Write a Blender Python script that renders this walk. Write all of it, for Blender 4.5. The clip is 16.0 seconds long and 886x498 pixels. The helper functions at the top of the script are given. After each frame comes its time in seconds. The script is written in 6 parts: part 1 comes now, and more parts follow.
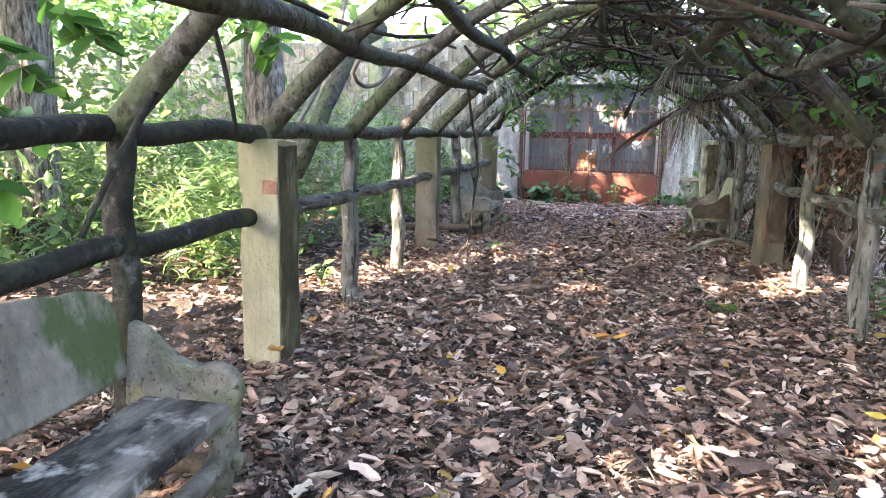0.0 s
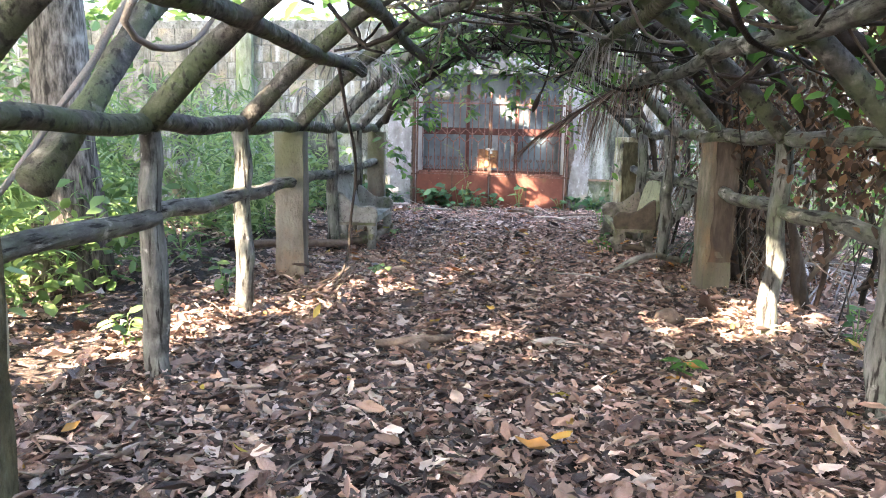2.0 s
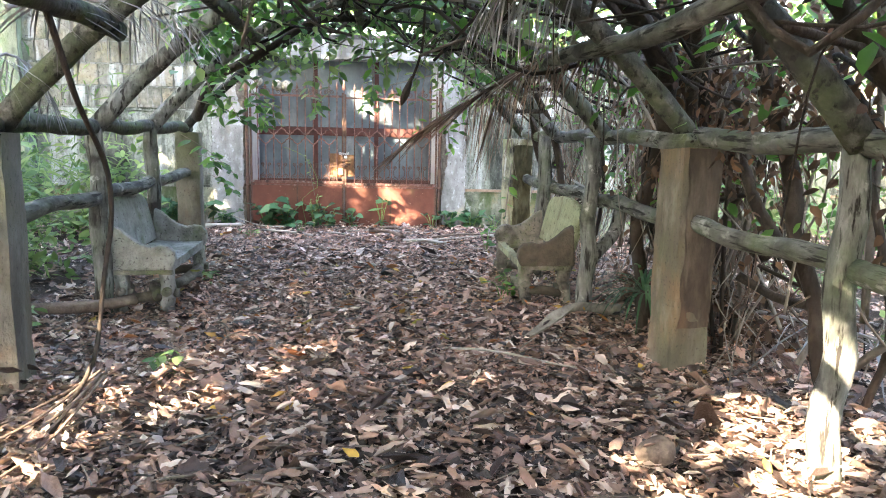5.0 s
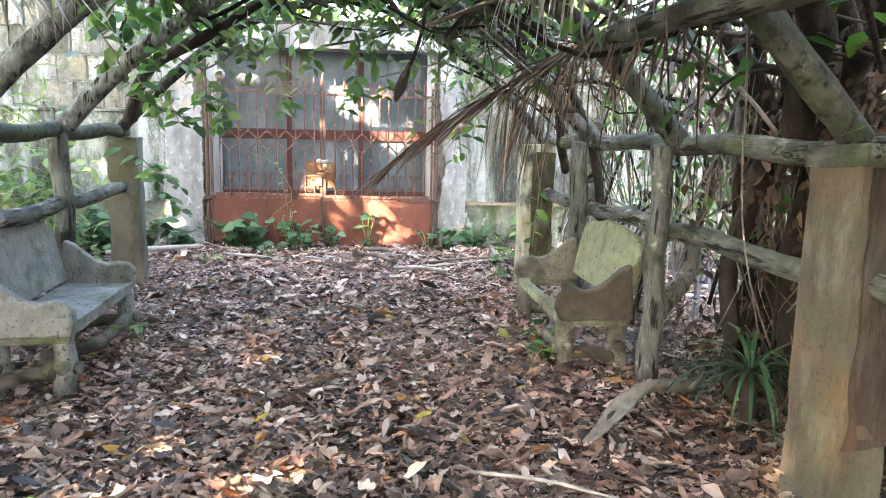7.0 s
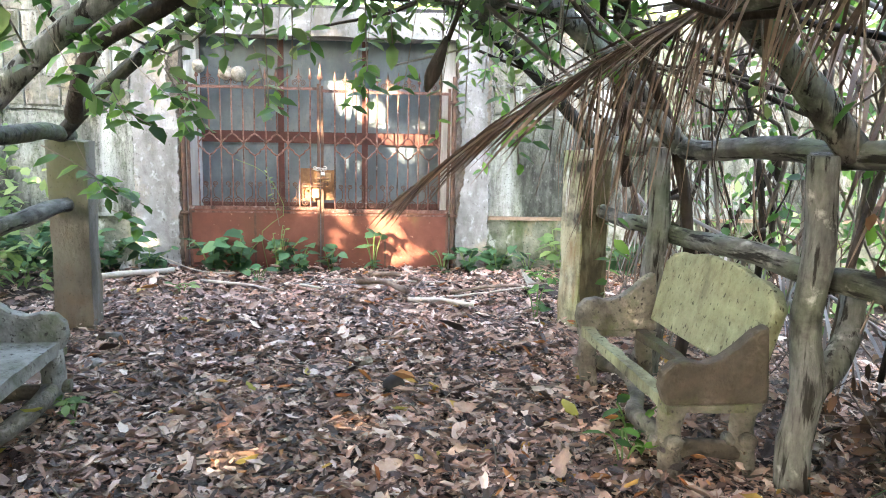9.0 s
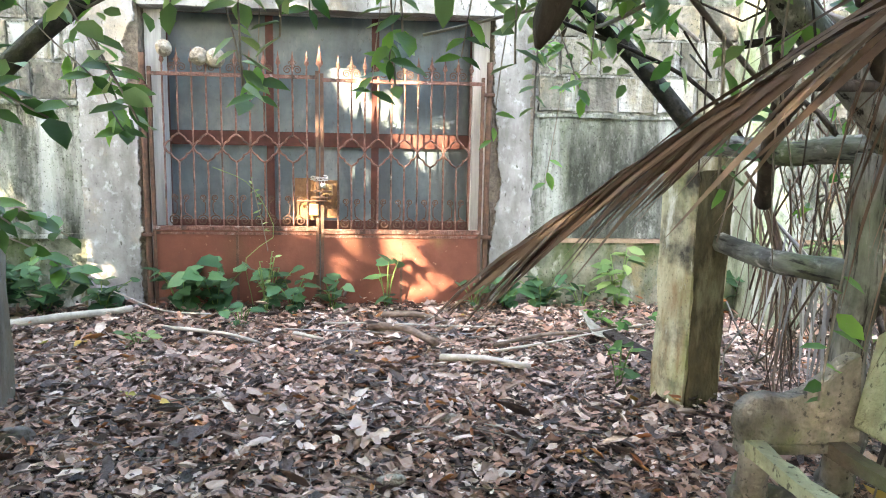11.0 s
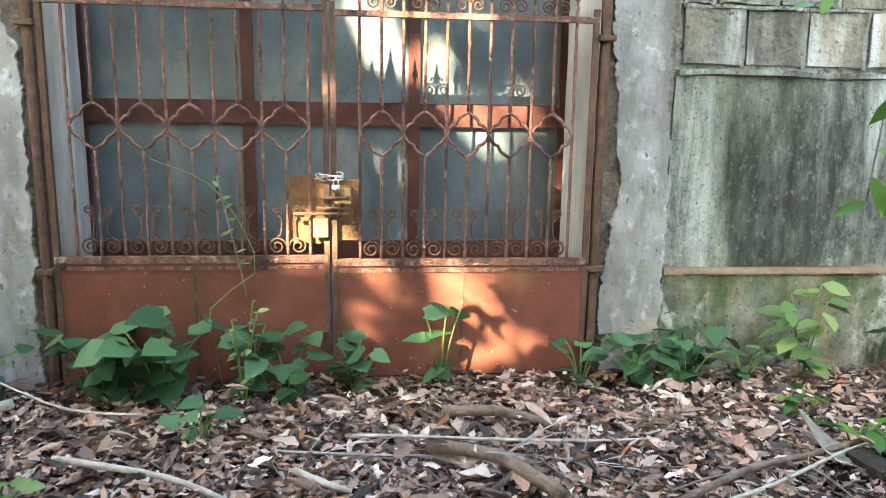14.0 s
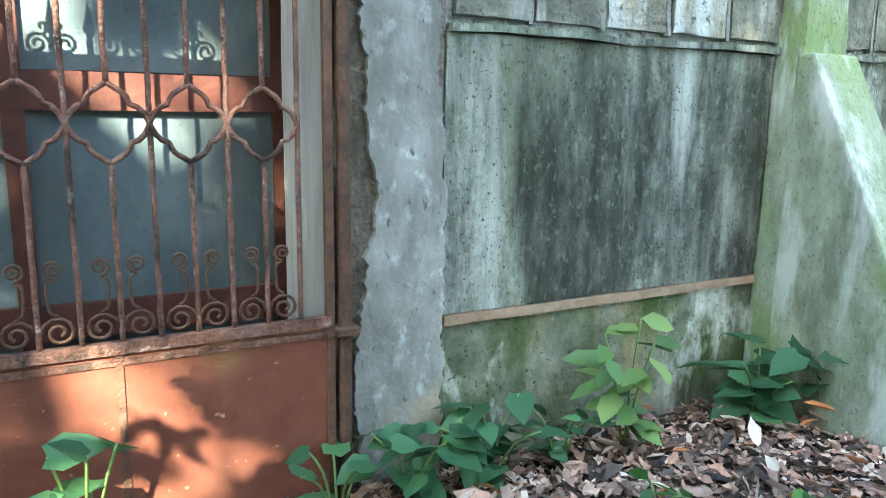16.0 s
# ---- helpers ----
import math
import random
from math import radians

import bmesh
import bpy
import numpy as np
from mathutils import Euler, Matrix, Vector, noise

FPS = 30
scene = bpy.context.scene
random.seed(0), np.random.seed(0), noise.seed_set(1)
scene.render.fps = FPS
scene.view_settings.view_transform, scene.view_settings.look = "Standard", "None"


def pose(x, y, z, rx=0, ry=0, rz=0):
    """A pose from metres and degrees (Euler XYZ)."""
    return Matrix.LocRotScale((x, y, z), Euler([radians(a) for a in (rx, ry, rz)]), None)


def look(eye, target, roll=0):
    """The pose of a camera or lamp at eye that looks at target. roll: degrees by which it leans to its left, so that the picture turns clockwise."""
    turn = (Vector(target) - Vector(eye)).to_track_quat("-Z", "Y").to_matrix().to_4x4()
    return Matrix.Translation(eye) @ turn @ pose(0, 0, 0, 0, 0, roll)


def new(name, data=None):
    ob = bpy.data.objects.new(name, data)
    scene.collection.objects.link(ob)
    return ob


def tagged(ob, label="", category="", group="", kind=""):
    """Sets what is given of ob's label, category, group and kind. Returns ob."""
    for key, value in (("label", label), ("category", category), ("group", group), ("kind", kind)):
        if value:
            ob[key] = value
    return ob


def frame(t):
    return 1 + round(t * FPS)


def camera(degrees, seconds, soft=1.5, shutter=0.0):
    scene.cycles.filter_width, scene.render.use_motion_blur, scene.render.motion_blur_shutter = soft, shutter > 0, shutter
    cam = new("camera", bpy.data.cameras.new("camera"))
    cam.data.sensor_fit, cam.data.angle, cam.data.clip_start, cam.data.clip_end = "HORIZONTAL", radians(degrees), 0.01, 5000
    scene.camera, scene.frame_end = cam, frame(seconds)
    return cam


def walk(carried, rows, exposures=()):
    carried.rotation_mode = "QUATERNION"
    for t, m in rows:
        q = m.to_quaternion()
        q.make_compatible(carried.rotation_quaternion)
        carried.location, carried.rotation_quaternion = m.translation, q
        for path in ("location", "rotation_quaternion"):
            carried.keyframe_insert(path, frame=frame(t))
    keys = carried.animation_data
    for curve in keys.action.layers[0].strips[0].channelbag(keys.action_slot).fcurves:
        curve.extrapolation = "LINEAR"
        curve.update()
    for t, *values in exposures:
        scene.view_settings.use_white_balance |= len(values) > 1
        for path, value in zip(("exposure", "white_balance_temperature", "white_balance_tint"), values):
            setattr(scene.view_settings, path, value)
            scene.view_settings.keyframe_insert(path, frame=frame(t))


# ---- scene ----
cam = camera(63.0, 16.0, soft=1.0)
METRES, EYE, TILT, LEAN, TURN = 13.6, 1.5, 0.0, 0.0, 12.5
ROWS = [
    (0.0, 0.0, 0.0, 0.0, 0.16, -9.24, -0.98),
    (0.5, 0.0051, 0.0329, -0.0013, -3.45, -9.28, -0.92),
    (1.0, 0.0071, 0.0702, 0.0007, -8.66, -9.29, -1.04),
    (1.5, 0.0136, 0.1113, -0.0008, -10.43, -9.33, -1.38),
    (2.0, 0.0181, 0.141, -0.0022, -8.07, -9.32, -1.27),
    (2.5, 0.0217, 0.172, 0.0034, -9.35, -9.32, -1.15),
    (3.0, 0.0293, 0.2044, -0.0004, -11.41, -9.3, -1.2),
    (3.5, 0.0356, 0.2357, -0.0018, -13.46, -9.24, -1.2),
    (4.0, 0.0408, 0.2698, 0.0023, -15.9, -9.15, -1.23),
    (4.5, 0.0503, 0.3012, -0.0019, -18.18, -9.13, -1.29),
    (7.0, 0.0898, 0.4548, 0.0008, -20.6, -9.06, -1.17),
    (7.5, 0.0933, 0.4844, 0.0006, -20.73, -9.01, -1.17),
    (8.0, 0.104, 0.5097, 0.0007, -20.8, -8.98, -1.17),
    (8.5, 0.1056, 0.5329, 0.0008, -20.88, -8.93, -1.17),
    (11.0, 0.1301, 0.6812, -0.0004, -21.42, -8.67, -1.16),
    (11.5, 0.1286, 0.7135, -0.0041, -21.49, -8.77, -1.15),
    (12.0, 0.1263, 0.7457, -0.003, -21.69, -9.22, -1.14),
    (12.5, 0.1347, 0.7742, -0.0032, -21.97, -9.71, -1.08),
    (13.0, 0.138, 0.8039, -0.0049, -22.12, -9.98, -1.01),
    (13.5, 0.1452, 0.8345, -0.0031, -22.21, -10.07, -0.97),
    (14.0, 0.1586, 0.863, -0.0043, -22.54, -10.18, -0.89),
    (14.5, 0.1709, 0.8845, -0.0072, -24.51, -10.32, -0.83),
    (15.0, 0.1844, 0.9136, -0.0085, -29.14, -10.42, -0.8),
    (15.5, 0.1992, 0.9363, -0.0076, -36.43, -10.74, -0.88),
    (16.0, 0.217, 0.9602, -0.0064, -44.77, -10.8, -0.96),
]
walk(cam, [(t, pose(0, 0, EYE, TILT, LEAN, TURN) @ pose(METRES * x, METRES * y, METRES * z, 90 + pitch, roll, yaw)) for t, x, y, z, yaw, pitch, roll in ROWS],
     exposures=[(0.0, 4.08, 6800, 18), (1.0, 4.2, 6850, 18), (3.0, 4.32, 7000, 16), (4.5, 4.4, 7100, 13), (7.5, 4.7, 7450, 14), (11.0, 4.48, 7900, 10), (13.5, 4.03, 7950, 3), (14.5, 4.02, 7450, 1), (15.5, 3.95, 6700, -5), (16.0, 3.76, 6300, -7)])

# ---------------------------------------------------------------- light
SUN_WAY = Vector((0.352, 0.426, -0.40)).normalized()      # the way the sunlight travels
world = bpy.data.worlds.new("sky")
scene.world = world
world.use_nodes = True
_n = world.node_tree.nodes
_sky = _n.new("ShaderNodeTexSky")
_sky.sky_type = "NISHITA"
_sky.sun_disc = False
_sky.sun_elevation = radians(36)
_sky.sun_rotation = math.atan2(-SUN_WAY.x, -SUN_WAY.y)
_sky.air_density, _sky.dust_density, _sky.ozone_density = 1.0, 2.5, 1.0
_n["Background"].inputs["Strength"].default_value = 0.15
world.node_tree.links.new(_sky.outputs[0], _n["Background"].inputs["Color"])
_sun = bpy.data.lights.new("sun", "SUN")
_sun.energy, _sun.angle, _sun.color = 4.8, radians(0.5), (1.0, 0.87, 0.68)
sun = new("sun", _sun)
sun.matrix_world = look((-30, -36, 34), Vector((-30, -36, 34)) + SUN_WAY)

# ---------------------------------------------------------------- materials
MATS = {}


def surface(name, stops, scale=6.0, rough=0.85, bump=0.3, bscale=None, stretch=(1, 1, 1), stains=(), island=0.0, metal=0.0,
            through_light=0.0, per_object=0.0, spec=0.3):
    """A procedural material: a colour ramp over noise, stains on it, relief, and changes from piece to piece."""
    m = bpy.data.materials.new(name)
    m.use_nodes = True
    t = m.node_tree
    N, L = t.nodes, t.links
    p = N["Principled BSDF"]
    p.inputs["Metallic"].default_value = metal
    p.inputs["Specular IOR Level"].default_value = spec
    tc = N.new("ShaderNodeTexCoord")
    mp = N.new("ShaderNodeMapping")
    mp.inputs["Scale"].default_value = stretch
    place = tc.outputs["Object"]
    if per_object:
        info = N.new("ShaderNodeObjectInfo")
        far = N.new("ShaderNodeVectorMath")
        far.operation = "MULTIPLY_ADD"
        L.new(info.outputs["Random"], far.inputs[0])
        far.inputs[1].default_value = (37.0, 91.0, 53.0)
        L.new(place, far.inputs[2])
        place = far.outputs[0]
    L.new(place, mp.inputs["Vector"])
    nz = N.new("ShaderNodeTexNoise")
    nz.inputs["Scale"].default_value = scale
    nz.inputs["Detail"].default_value = 8
    nz.inputs["Roughness"].default_value = 0.65
    L.new(mp.outputs[0], nz.inputs["Vector"])
    fac = nz.outputs["Fac"]
    if island or per_object:
        if island:
            src = N.new("ShaderNodeNewGeometry").outputs["Random Per Island"]
        else:
            src = N.new("ShaderNodeObjectInfo").outputs["Random"]
        k = island or per_object
        mx = N.new("ShaderNodeMix")
        mx.inputs[0].default_value = k
        L.new(fac, mx.inputs[2])
        L.new(src, mx.inputs[3])
        fac = mx.outputs[0]
    ramp = N.new("ShaderNodeValToRGB")
    el = ramp.color_ramp.elements
    while len(el) < len(stops):
        el.new(0.5)
    for e, (pos, c) in zip(el, stops):
        e.position, e.color = pos, (*c, 1)
    L.new(fac, ramp.inputs[0])
    col = ramp.outputs[0]
    for c, sc, lo, hi, st, *most in stains:
        sm = N.new("ShaderNodeMapping")
        sm.inputs["Scale"].default_value = st
        sm.inputs["Location"].default_value = (sc, 3 * sc, 0.7 * sc)
        L.new(place, sm.inputs["Vector"])
        sn = N.new("ShaderNodeTexNoise")
        sn.inputs["Scale"].default_value = sc
        sn.inputs["Detail"].default_value = 6
        sn.inputs["Roughness"].default_value = 0.6
        L.new(sm.outputs[0], sn.inputs["Vector"])
        mr = N.new("ShaderNodeMapRange")
        mr.inputs["From Min"].default_value, mr.inputs["From Max"].default_value = lo, hi
        mr.inputs["To Max"].default_value = most[0] if most else 1.0
        L.new(sn.outputs["Fac"], mr.inputs[0])
        mix = N.new("ShaderNodeMix")
        mix.data_type = "RGBA"
        L.new(mr.outputs[0], mix.inputs[0])
        L.new(col, mix.inputs[6])
        mix.inputs[7].default_value = (*c, 1)
        col = mix.outputs[2]
    L.new(col, p.inputs["Base Color"])
    rr = N.new("ShaderNodeMapRange")
    rr.inputs["To Min"].default_value, rr.inputs["To Max"].default_value = max(0.05, rough - 0.12), min(1, rough + 0.1)
    L.new(nz.outputs["Fac"], rr.inputs[0])
    L.new(rr.outputs[0], p.inputs["Roughness"])
    if bump:
        bn = N.new("ShaderNodeTexNoise")
        bn.inputs["Scale"].default_value = bscale or scale * 4
        bn.inputs["Detail"].default_value = 6
        L.new(mp.outputs[0], bn.inputs["Vector"])
        b = N.new("ShaderNodeBump")
        b.inputs["Strength"].default_value = bump
        b.inputs["Distance"].default_value = 0.02
        L.new(bn.outputs["Fac"], b.inputs["Height"])
        L.new(b.outputs[0], p.inputs["Normal"])
    if through_light:
        tr = N.new("ShaderNodeBsdfTranslucent")
        L.new(col, tr.inputs["Color"])
        ms = N.new("ShaderNodeMixShader")
        ms.inputs[0].default_value = through_light
        L.new(p.outputs[0], ms.inputs[1])
        L.new(tr.outputs[0], ms.inputs[2])
        L.new(ms.outputs[0], N["Material Output"].inputs[0])
    MATS[name] = m
    return m


M_SOIL = surface("dark soil", [(0.3, (0.018, 0.013, 0.010)), (0.7, (0.06, 0.043, 0.036))], 9, 0.95, 0.8,
                 stains=[((0.16, 0.115, 0.09), 40, 0.55, 0.62, (1, 1, 1)), ((0.012, 0.009, 0.008), 1.2, 0.5, 0.7, (1, 1, 1))])
M_LITTER = surface("dry leaves", [(0.0, (0.014, 0.009, 0.008)), (0.27, (0.056, 0.034, 0.028)), (0.47, (0.185, 0.110, 0.084)), (0.65, (0.37, 0.245, 0.194)),
                                  (0.72, (0.34, 0.20, 0.135)), (0.79, (0.46, 0.35, 0.295)), (0.9, (0.72, 0.59, 0.505)), (0.975, (0.50, 0.20, 0.07))],
                   22, 0.5, 0.5, island=0.86, through_light=0.08, spec=0.6)
# lighter copy of the litter; brightness of the open sky is in its colour
M_LITTER_PALE = surface("dusty dry leaves lightened for open sky", [(0.0, (0.026, 0.016, 0.012)), (0.2, (0.095, 0.06, 0.048)), (0.4, (0.31, 0.18, 0.136)), (0.6, (0.50, 0.31, 0.238)),
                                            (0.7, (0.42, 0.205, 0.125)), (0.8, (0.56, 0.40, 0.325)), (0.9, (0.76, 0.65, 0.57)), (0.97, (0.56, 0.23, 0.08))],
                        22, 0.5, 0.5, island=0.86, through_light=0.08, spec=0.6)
M_DRYLEAF = surface("crumpled dry leaf", [(0.1, (0.10, 0.06, 0.045)), (0.4, (0.30, 0.20, 0.155)), (0.65, (0.50, 0.37, 0.30)), (0.85, (0.70, 0.58, 0.48)), (0.95, (0.5, 0.24, 0.09))],
                    6, 0.6, 0.4, 30, per_object=0.7, through_light=0.1, spec=0.45)
M_LITTER_RUST = surface("rust-orange dry leaves", [(0.0, (0.16, 0.05, 0.02)), (0.5, (0.36, 0.14, 0.05)), (1.0, (0.5, 0.25, 0.1))], 14, 0.7, 0.2, island=0.8, through_light=0.12)
M_LITTER2 = surface("yellow leaves", [(0.0, (0.5, 0.38, 0.1)), (0.5, (0.45, 0.22, 0.06)), (1.0, (0.3, 0.32, 0.07))], 14, 0.6, 0.2, island=0.9, through_light=0.15)
M_LEAF = surface("green leaves", [(0.0, (0.025, 0.075, 0.016)), (0.45, (0.055, 0.15, 0.028)), (0.8, (0.10, 0.24, 0.038)), (1.0, (0.18, 0.34, 0.055))],
                 9, 0.42, 0.12, island=0.85, through_light=0.45, spec=0.5)
M_LEAF_PALE = surface("pale green leaves", [(0.0, (0.06, 0.13, 0.05)), (0.5, (0.14, 0.24, 0.075)), (1.0, (0.29, 0.39, 0.14))],
                      9, 0.5, 0.12, island=0.85, through_light=0.34, spec=0.45)
M_LEAF_COOL = surface("blue-green weed leaves", [(0.0, (0.022, 0.066, 0.030)), (0.5, (0.048, 0.128, 0.058)), (0.85, (0.085, 0.20, 0.085)), (1.0, (0.15, 0.29, 0.10))],
                      9, 0.5, 0.15, island=0.85, through_light=0.3, spec=0.4)
M_DEADLEAF = surface("brown hanging leaves", [(0.0, (0.03, 0.018, 0.012)), (0.6, (0.10, 0.06, 0.04)), (1.0, (0.2, 0.11, 0.06))], 9, 0.8, 0.2, island=0.8, through_light=0.15)
M_FROND = surface("dry palm leaf", [(0.0, (0.045, 0.028, 0.021)), (0.5, (0.125, 0.084, 0.063)), (1.0, (0.27, 0.20, 0.16))], 12, 0.7, 0.2, island=0.8)
M_FROND_GREY = surface("grey palm leaf", [(0.0, (0.10, 0.095, 0.09)), (0.5, (0.24, 0.23, 0.23)), (1.0, (0.48, 0.47, 0.48))], 12, 0.6, 0.2, island=0.8)
M_FAUX = surface("weathered grey cement bark", [(0.25, (0.042, 0.043, 0.040)), (0.5, (0.135, 0.137, 0.128)), (0.75, (0.28, 0.282, 0.27))], 16, 0.9, 1.0, 26, (1, 1, 0.3),
                 stains=[((0.085, 0.115, 0.06), 2.3, 0.48, 0.68, (1, 1, 1), 0.6), ((0.035, 0.033, 0.030), 4, 0.52, 0.66, (1, 1, 1)), ((0.42, 0.42, 0.40), 9, 0.62, 0.72, (1, 1, 1)),
                         ((0.018, 0.016, 0.014), 30, 0.54, 0.62, (1, 1, 0.1))])
M_FAUX_MID = surface("grey-brown mossy cement bark", [(0.25, (0.02, 0.019, 0.017)), (0.52, (0.066, 0.063, 0.056)), (0.78, (0.16, 0.155, 0.14))], 14, 0.9, 1.0, 26,
                     stains=[((0.075, 0.10, 0.045), 2.6, 0.42, 0.64, (1, 1, 1), 0.85), ((0.22, 0.215, 0.2), 7, 0.6, 0.72, (1, 1, 1), 0.8), ((0.012, 0.011, 0.010), 26, 0.55, 0.63, (1, 0.6, 0.6), 0.8)])
M_FAUX_RAIL = surface("weathered grey cement log", [(0.25, (0.042, 0.043, 0.038)), (0.5, (0.125, 0.124, 0.112)), (0.75, (0.26, 0.256, 0.236))], 16, 0.9, 1.0, 26, (1, 0.3, 1),
                      stains=[((0.085, 0.115, 0.05), 2.3, 0.46, 0.68, (1, 1, 1), 0.85), ((0.03, 0.028, 0.025), 4, 0.5, 0.66, (1, 1, 1), 0.8), ((0.42, 0.41, 0.38), 9, 0.6, 0.72, (1, 0.6, 1), 0.8),
                              ((0.018, 0.016, 0.014), 30, 0.54, 0.62, (1, 0.1, 1))])
# darkened copy of the mossy bark, with shade put into its colour
M_FAUX_DARK = surface("mossy cement bark darkened for shade", [(0.25, (0.009, 0.009, 0.008)), (0.55, (0.026, 0.025, 0.022)), (0.8, (0.072, 0.068, 0.06))], 14, 0.9, 1.0, 26,
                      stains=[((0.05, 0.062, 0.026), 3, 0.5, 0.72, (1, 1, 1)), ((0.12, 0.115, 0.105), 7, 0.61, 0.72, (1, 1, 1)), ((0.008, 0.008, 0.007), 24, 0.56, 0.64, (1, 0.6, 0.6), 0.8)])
M_COLUMN = surface("stained concrete", [(0.3, (0.075, 0.064, 0.050)), (0.55, (0.125, 0.108, 0.086)), (0.8, (0.20, 0.178, 0.148))], 7, 0.9, 0.5, 40, (1, 1, 0.4),
                   stains=[((0.12, 0.125, 0.07), 2.2, 0.5, 0.68, (1, 1, 0.4), 0.8), ((0.22, 0.14, 0.085), 2.1, 0.5, 0.64, (1, 1, 0.5), 0.7), ((0.06, 0.053, 0.043), 5, 0.54, 0.68, (1, 1, 0.25), 0.7), ((0.04, 0.035, 0.03), 60, 0.58, 0.68, (1, 1, 0.8), 0.6),
                           ((0.36, 0.33, 0.28), 3, 0.57, 0.7, (1, 1, 0.4), 0.6)])
M_COLUMN_GREY = surface("grey stained concrete", [(0.3, (0.115, 0.108, 0.092)), (0.55, (0.18, 0.172, 0.15)), (0.8, (0.27, 0.26, 0.235))], 5, 0.9, 0.5, 45, (1, 1, 0.6),
                        stains=[((0.10, 0.115, 0.06), 1.9, 0.48, 0.66, (1, 1, 0.6), 0.75), ((0.17, 0.105, 0.062), 1.7, 0.54, 0.68, (1, 1, 0.8), 0.7), ((0.055, 0.05, 0.04), 3.5, 0.52, 0.68, (1, 1, 0.5), 0.7), ((0.04, 0.036, 0.03), 55, 0.6, 0.68, (1, 1, 0.8), 0.6)])
M_COLUMN_PALE = surface("pale mossy concrete render", [(0.3, (0.21, 0.195, 0.145)), (0.55, (0.30, 0.285, 0.22)), (0.8, (0.40, 0.385, 0.315))], 5, 0.9, 0.4, 45, (1, 1, 0.5),
                        stains=[((0.19, 0.20, 0.10), 1.8, 0.48, 0.66, (1, 1, 0.5), 0.7), ((0.14, 0.125, 0.09), 3.4, 0.53, 0.68, (1, 1, 0.3), 0.6), ((0.08, 0.07, 0.055), 55, 0.6, 0.68, (1, 1, 0.8), 0.6)])
# brown dirt tone, darkened to carry the shade of a column face
M_SHADE_DIRT = surface("dark brown dirt with shade painted in", [(0.3, (0.030, 0.022, 0.017)), (0.55, (0.062, 0.047, 0.037)), (0.8, (0.115, 0.092, 0.074))], 9, 0.95, 0.9, 50, (1, 1, 0.3),
                 stains=[((0.16, 0.135, 0.11), 6, 0.56, 0.7, (1, 1, 0.2), 0.7), ((0.13, 0.075, 0.045), 2.2, 0.54, 0.68, (1, 1, 0.5), 0.7)])
M_COLUMN_GREEN = surface("mossy yellow concrete", [(0.3, (0.27, 0.255, 0.16)), (0.55, (0.42, 0.40, 0.28)), (0.8, (0.56, 0.54, 0.44))], 8, 0.9, 0.6, 40, (1, 1, 0.4),
                         stains=[((0.19, 0.22, 0.07), 3.4, 0.5, 0.64, (1, 1, 0.5), 0.75), ((0.22, 0.14, 0.07), 4, 0.53, 0.66, (1, 1, 0.25)), ((0.04, 0.037, 0.03), 3, 0.54, 0.7, (1, 1, 1)), ((0.05, 0.05, 0.04), 60, 0.58, 0.68, (1, 1, 0.8), 0.6),
                                 ((0.56, 0.56, 0.5), 7, 0.6, 0.7, (1, 1, 0.4))])
M_BUTTRESS = surface("pale green-grey concrete", [(0.3, (0.16, 0.185, 0.125)), (0.55, (0.28, 0.31, 0.235)), (0.8, (0.42, 0.445, 0.385))], 9, 0.92, 0.8, 45, (1, 1, 0.5),
                     stains=[((0.19, 0.25, 0.11), 2.2, 0.5, 0.66, (1, 1, 0.5)), ((0.10, 0.11, 0.08), 3.6, 0.54, 0.68, (1, 1, 0.3)), ((0.06, 0.06, 0.05), 60, 0.58, 0.68, (1, 1, 0.8), 0.6), ((0.54, 0.56, 0.53), 5, 0.54, 0.66, (1, 1, 0.3), 0.7)])
M_BENCH = surface("mossy cast concrete", [(0.3, (0.13, 0.115, 0.095)), (0.6, (0.24, 0.218, 0.185)), (0.85, (0.40, 0.37, 0.32))], 9, 0.92, 0.7, 50,
                  stains=[((0.085, 0.11, 0.035), 5, 0.48, 0.68, (1, 1, 1), 0.75), ((0.022, 0.02, 0.018), 3.4, 0.46, 0.66, (1, 1, 1), 0.85), ((0.05, 0.047, 0.042), 36, 0.58, 0.66, (1, 1, 1))])
M_SEAT = surface("black-stained seat concrete", [(0.3, (0.12, 0.11, 0.10)), (0.6, (0.24, 0.225, 0.205)), (0.85, (0.42, 0.40, 0.375))], 9, 0.9, 0.7, 50,
                 stains=[((0.012, 0.011, 0.010), 3.0, 0.42, 0.58, (0.5, 1.4, 1), 0.95), ((0.5, 0.48, 0.46), 7, 0.56, 0.68, (1, 1, 1), 0.7)])
M_BENCH_MOSS = surface("beige cast concrete with moss patches", [(0.3, (0.16, 0.14, 0.115)), (0.6, (0.28, 0.25, 0.21)), (0.85, (0.42, 0.385, 0.33))], 9, 0.92, 0.7, 50,
                       stains=[((0.07, 0.062, 0.05), 2.2, 0.5, 0.66, (1, 1, 0.6), 0.7), ((0.045, 0.085, 0.02), 3.4, 0.52, 0.6, (1, 1, 0.5), 0.85), ((0.03, 0.03, 0.025), 30, 0.6, 0.68, (1, 1, 1), 0.7)])
M_RAW_BRICK = surface("bare terracotta brick", [(0.3, (0.17, 0.085, 0.06)), (0.7, (0.28, 0.16, 0.12))], 18, 0.95, 0.6, 60)
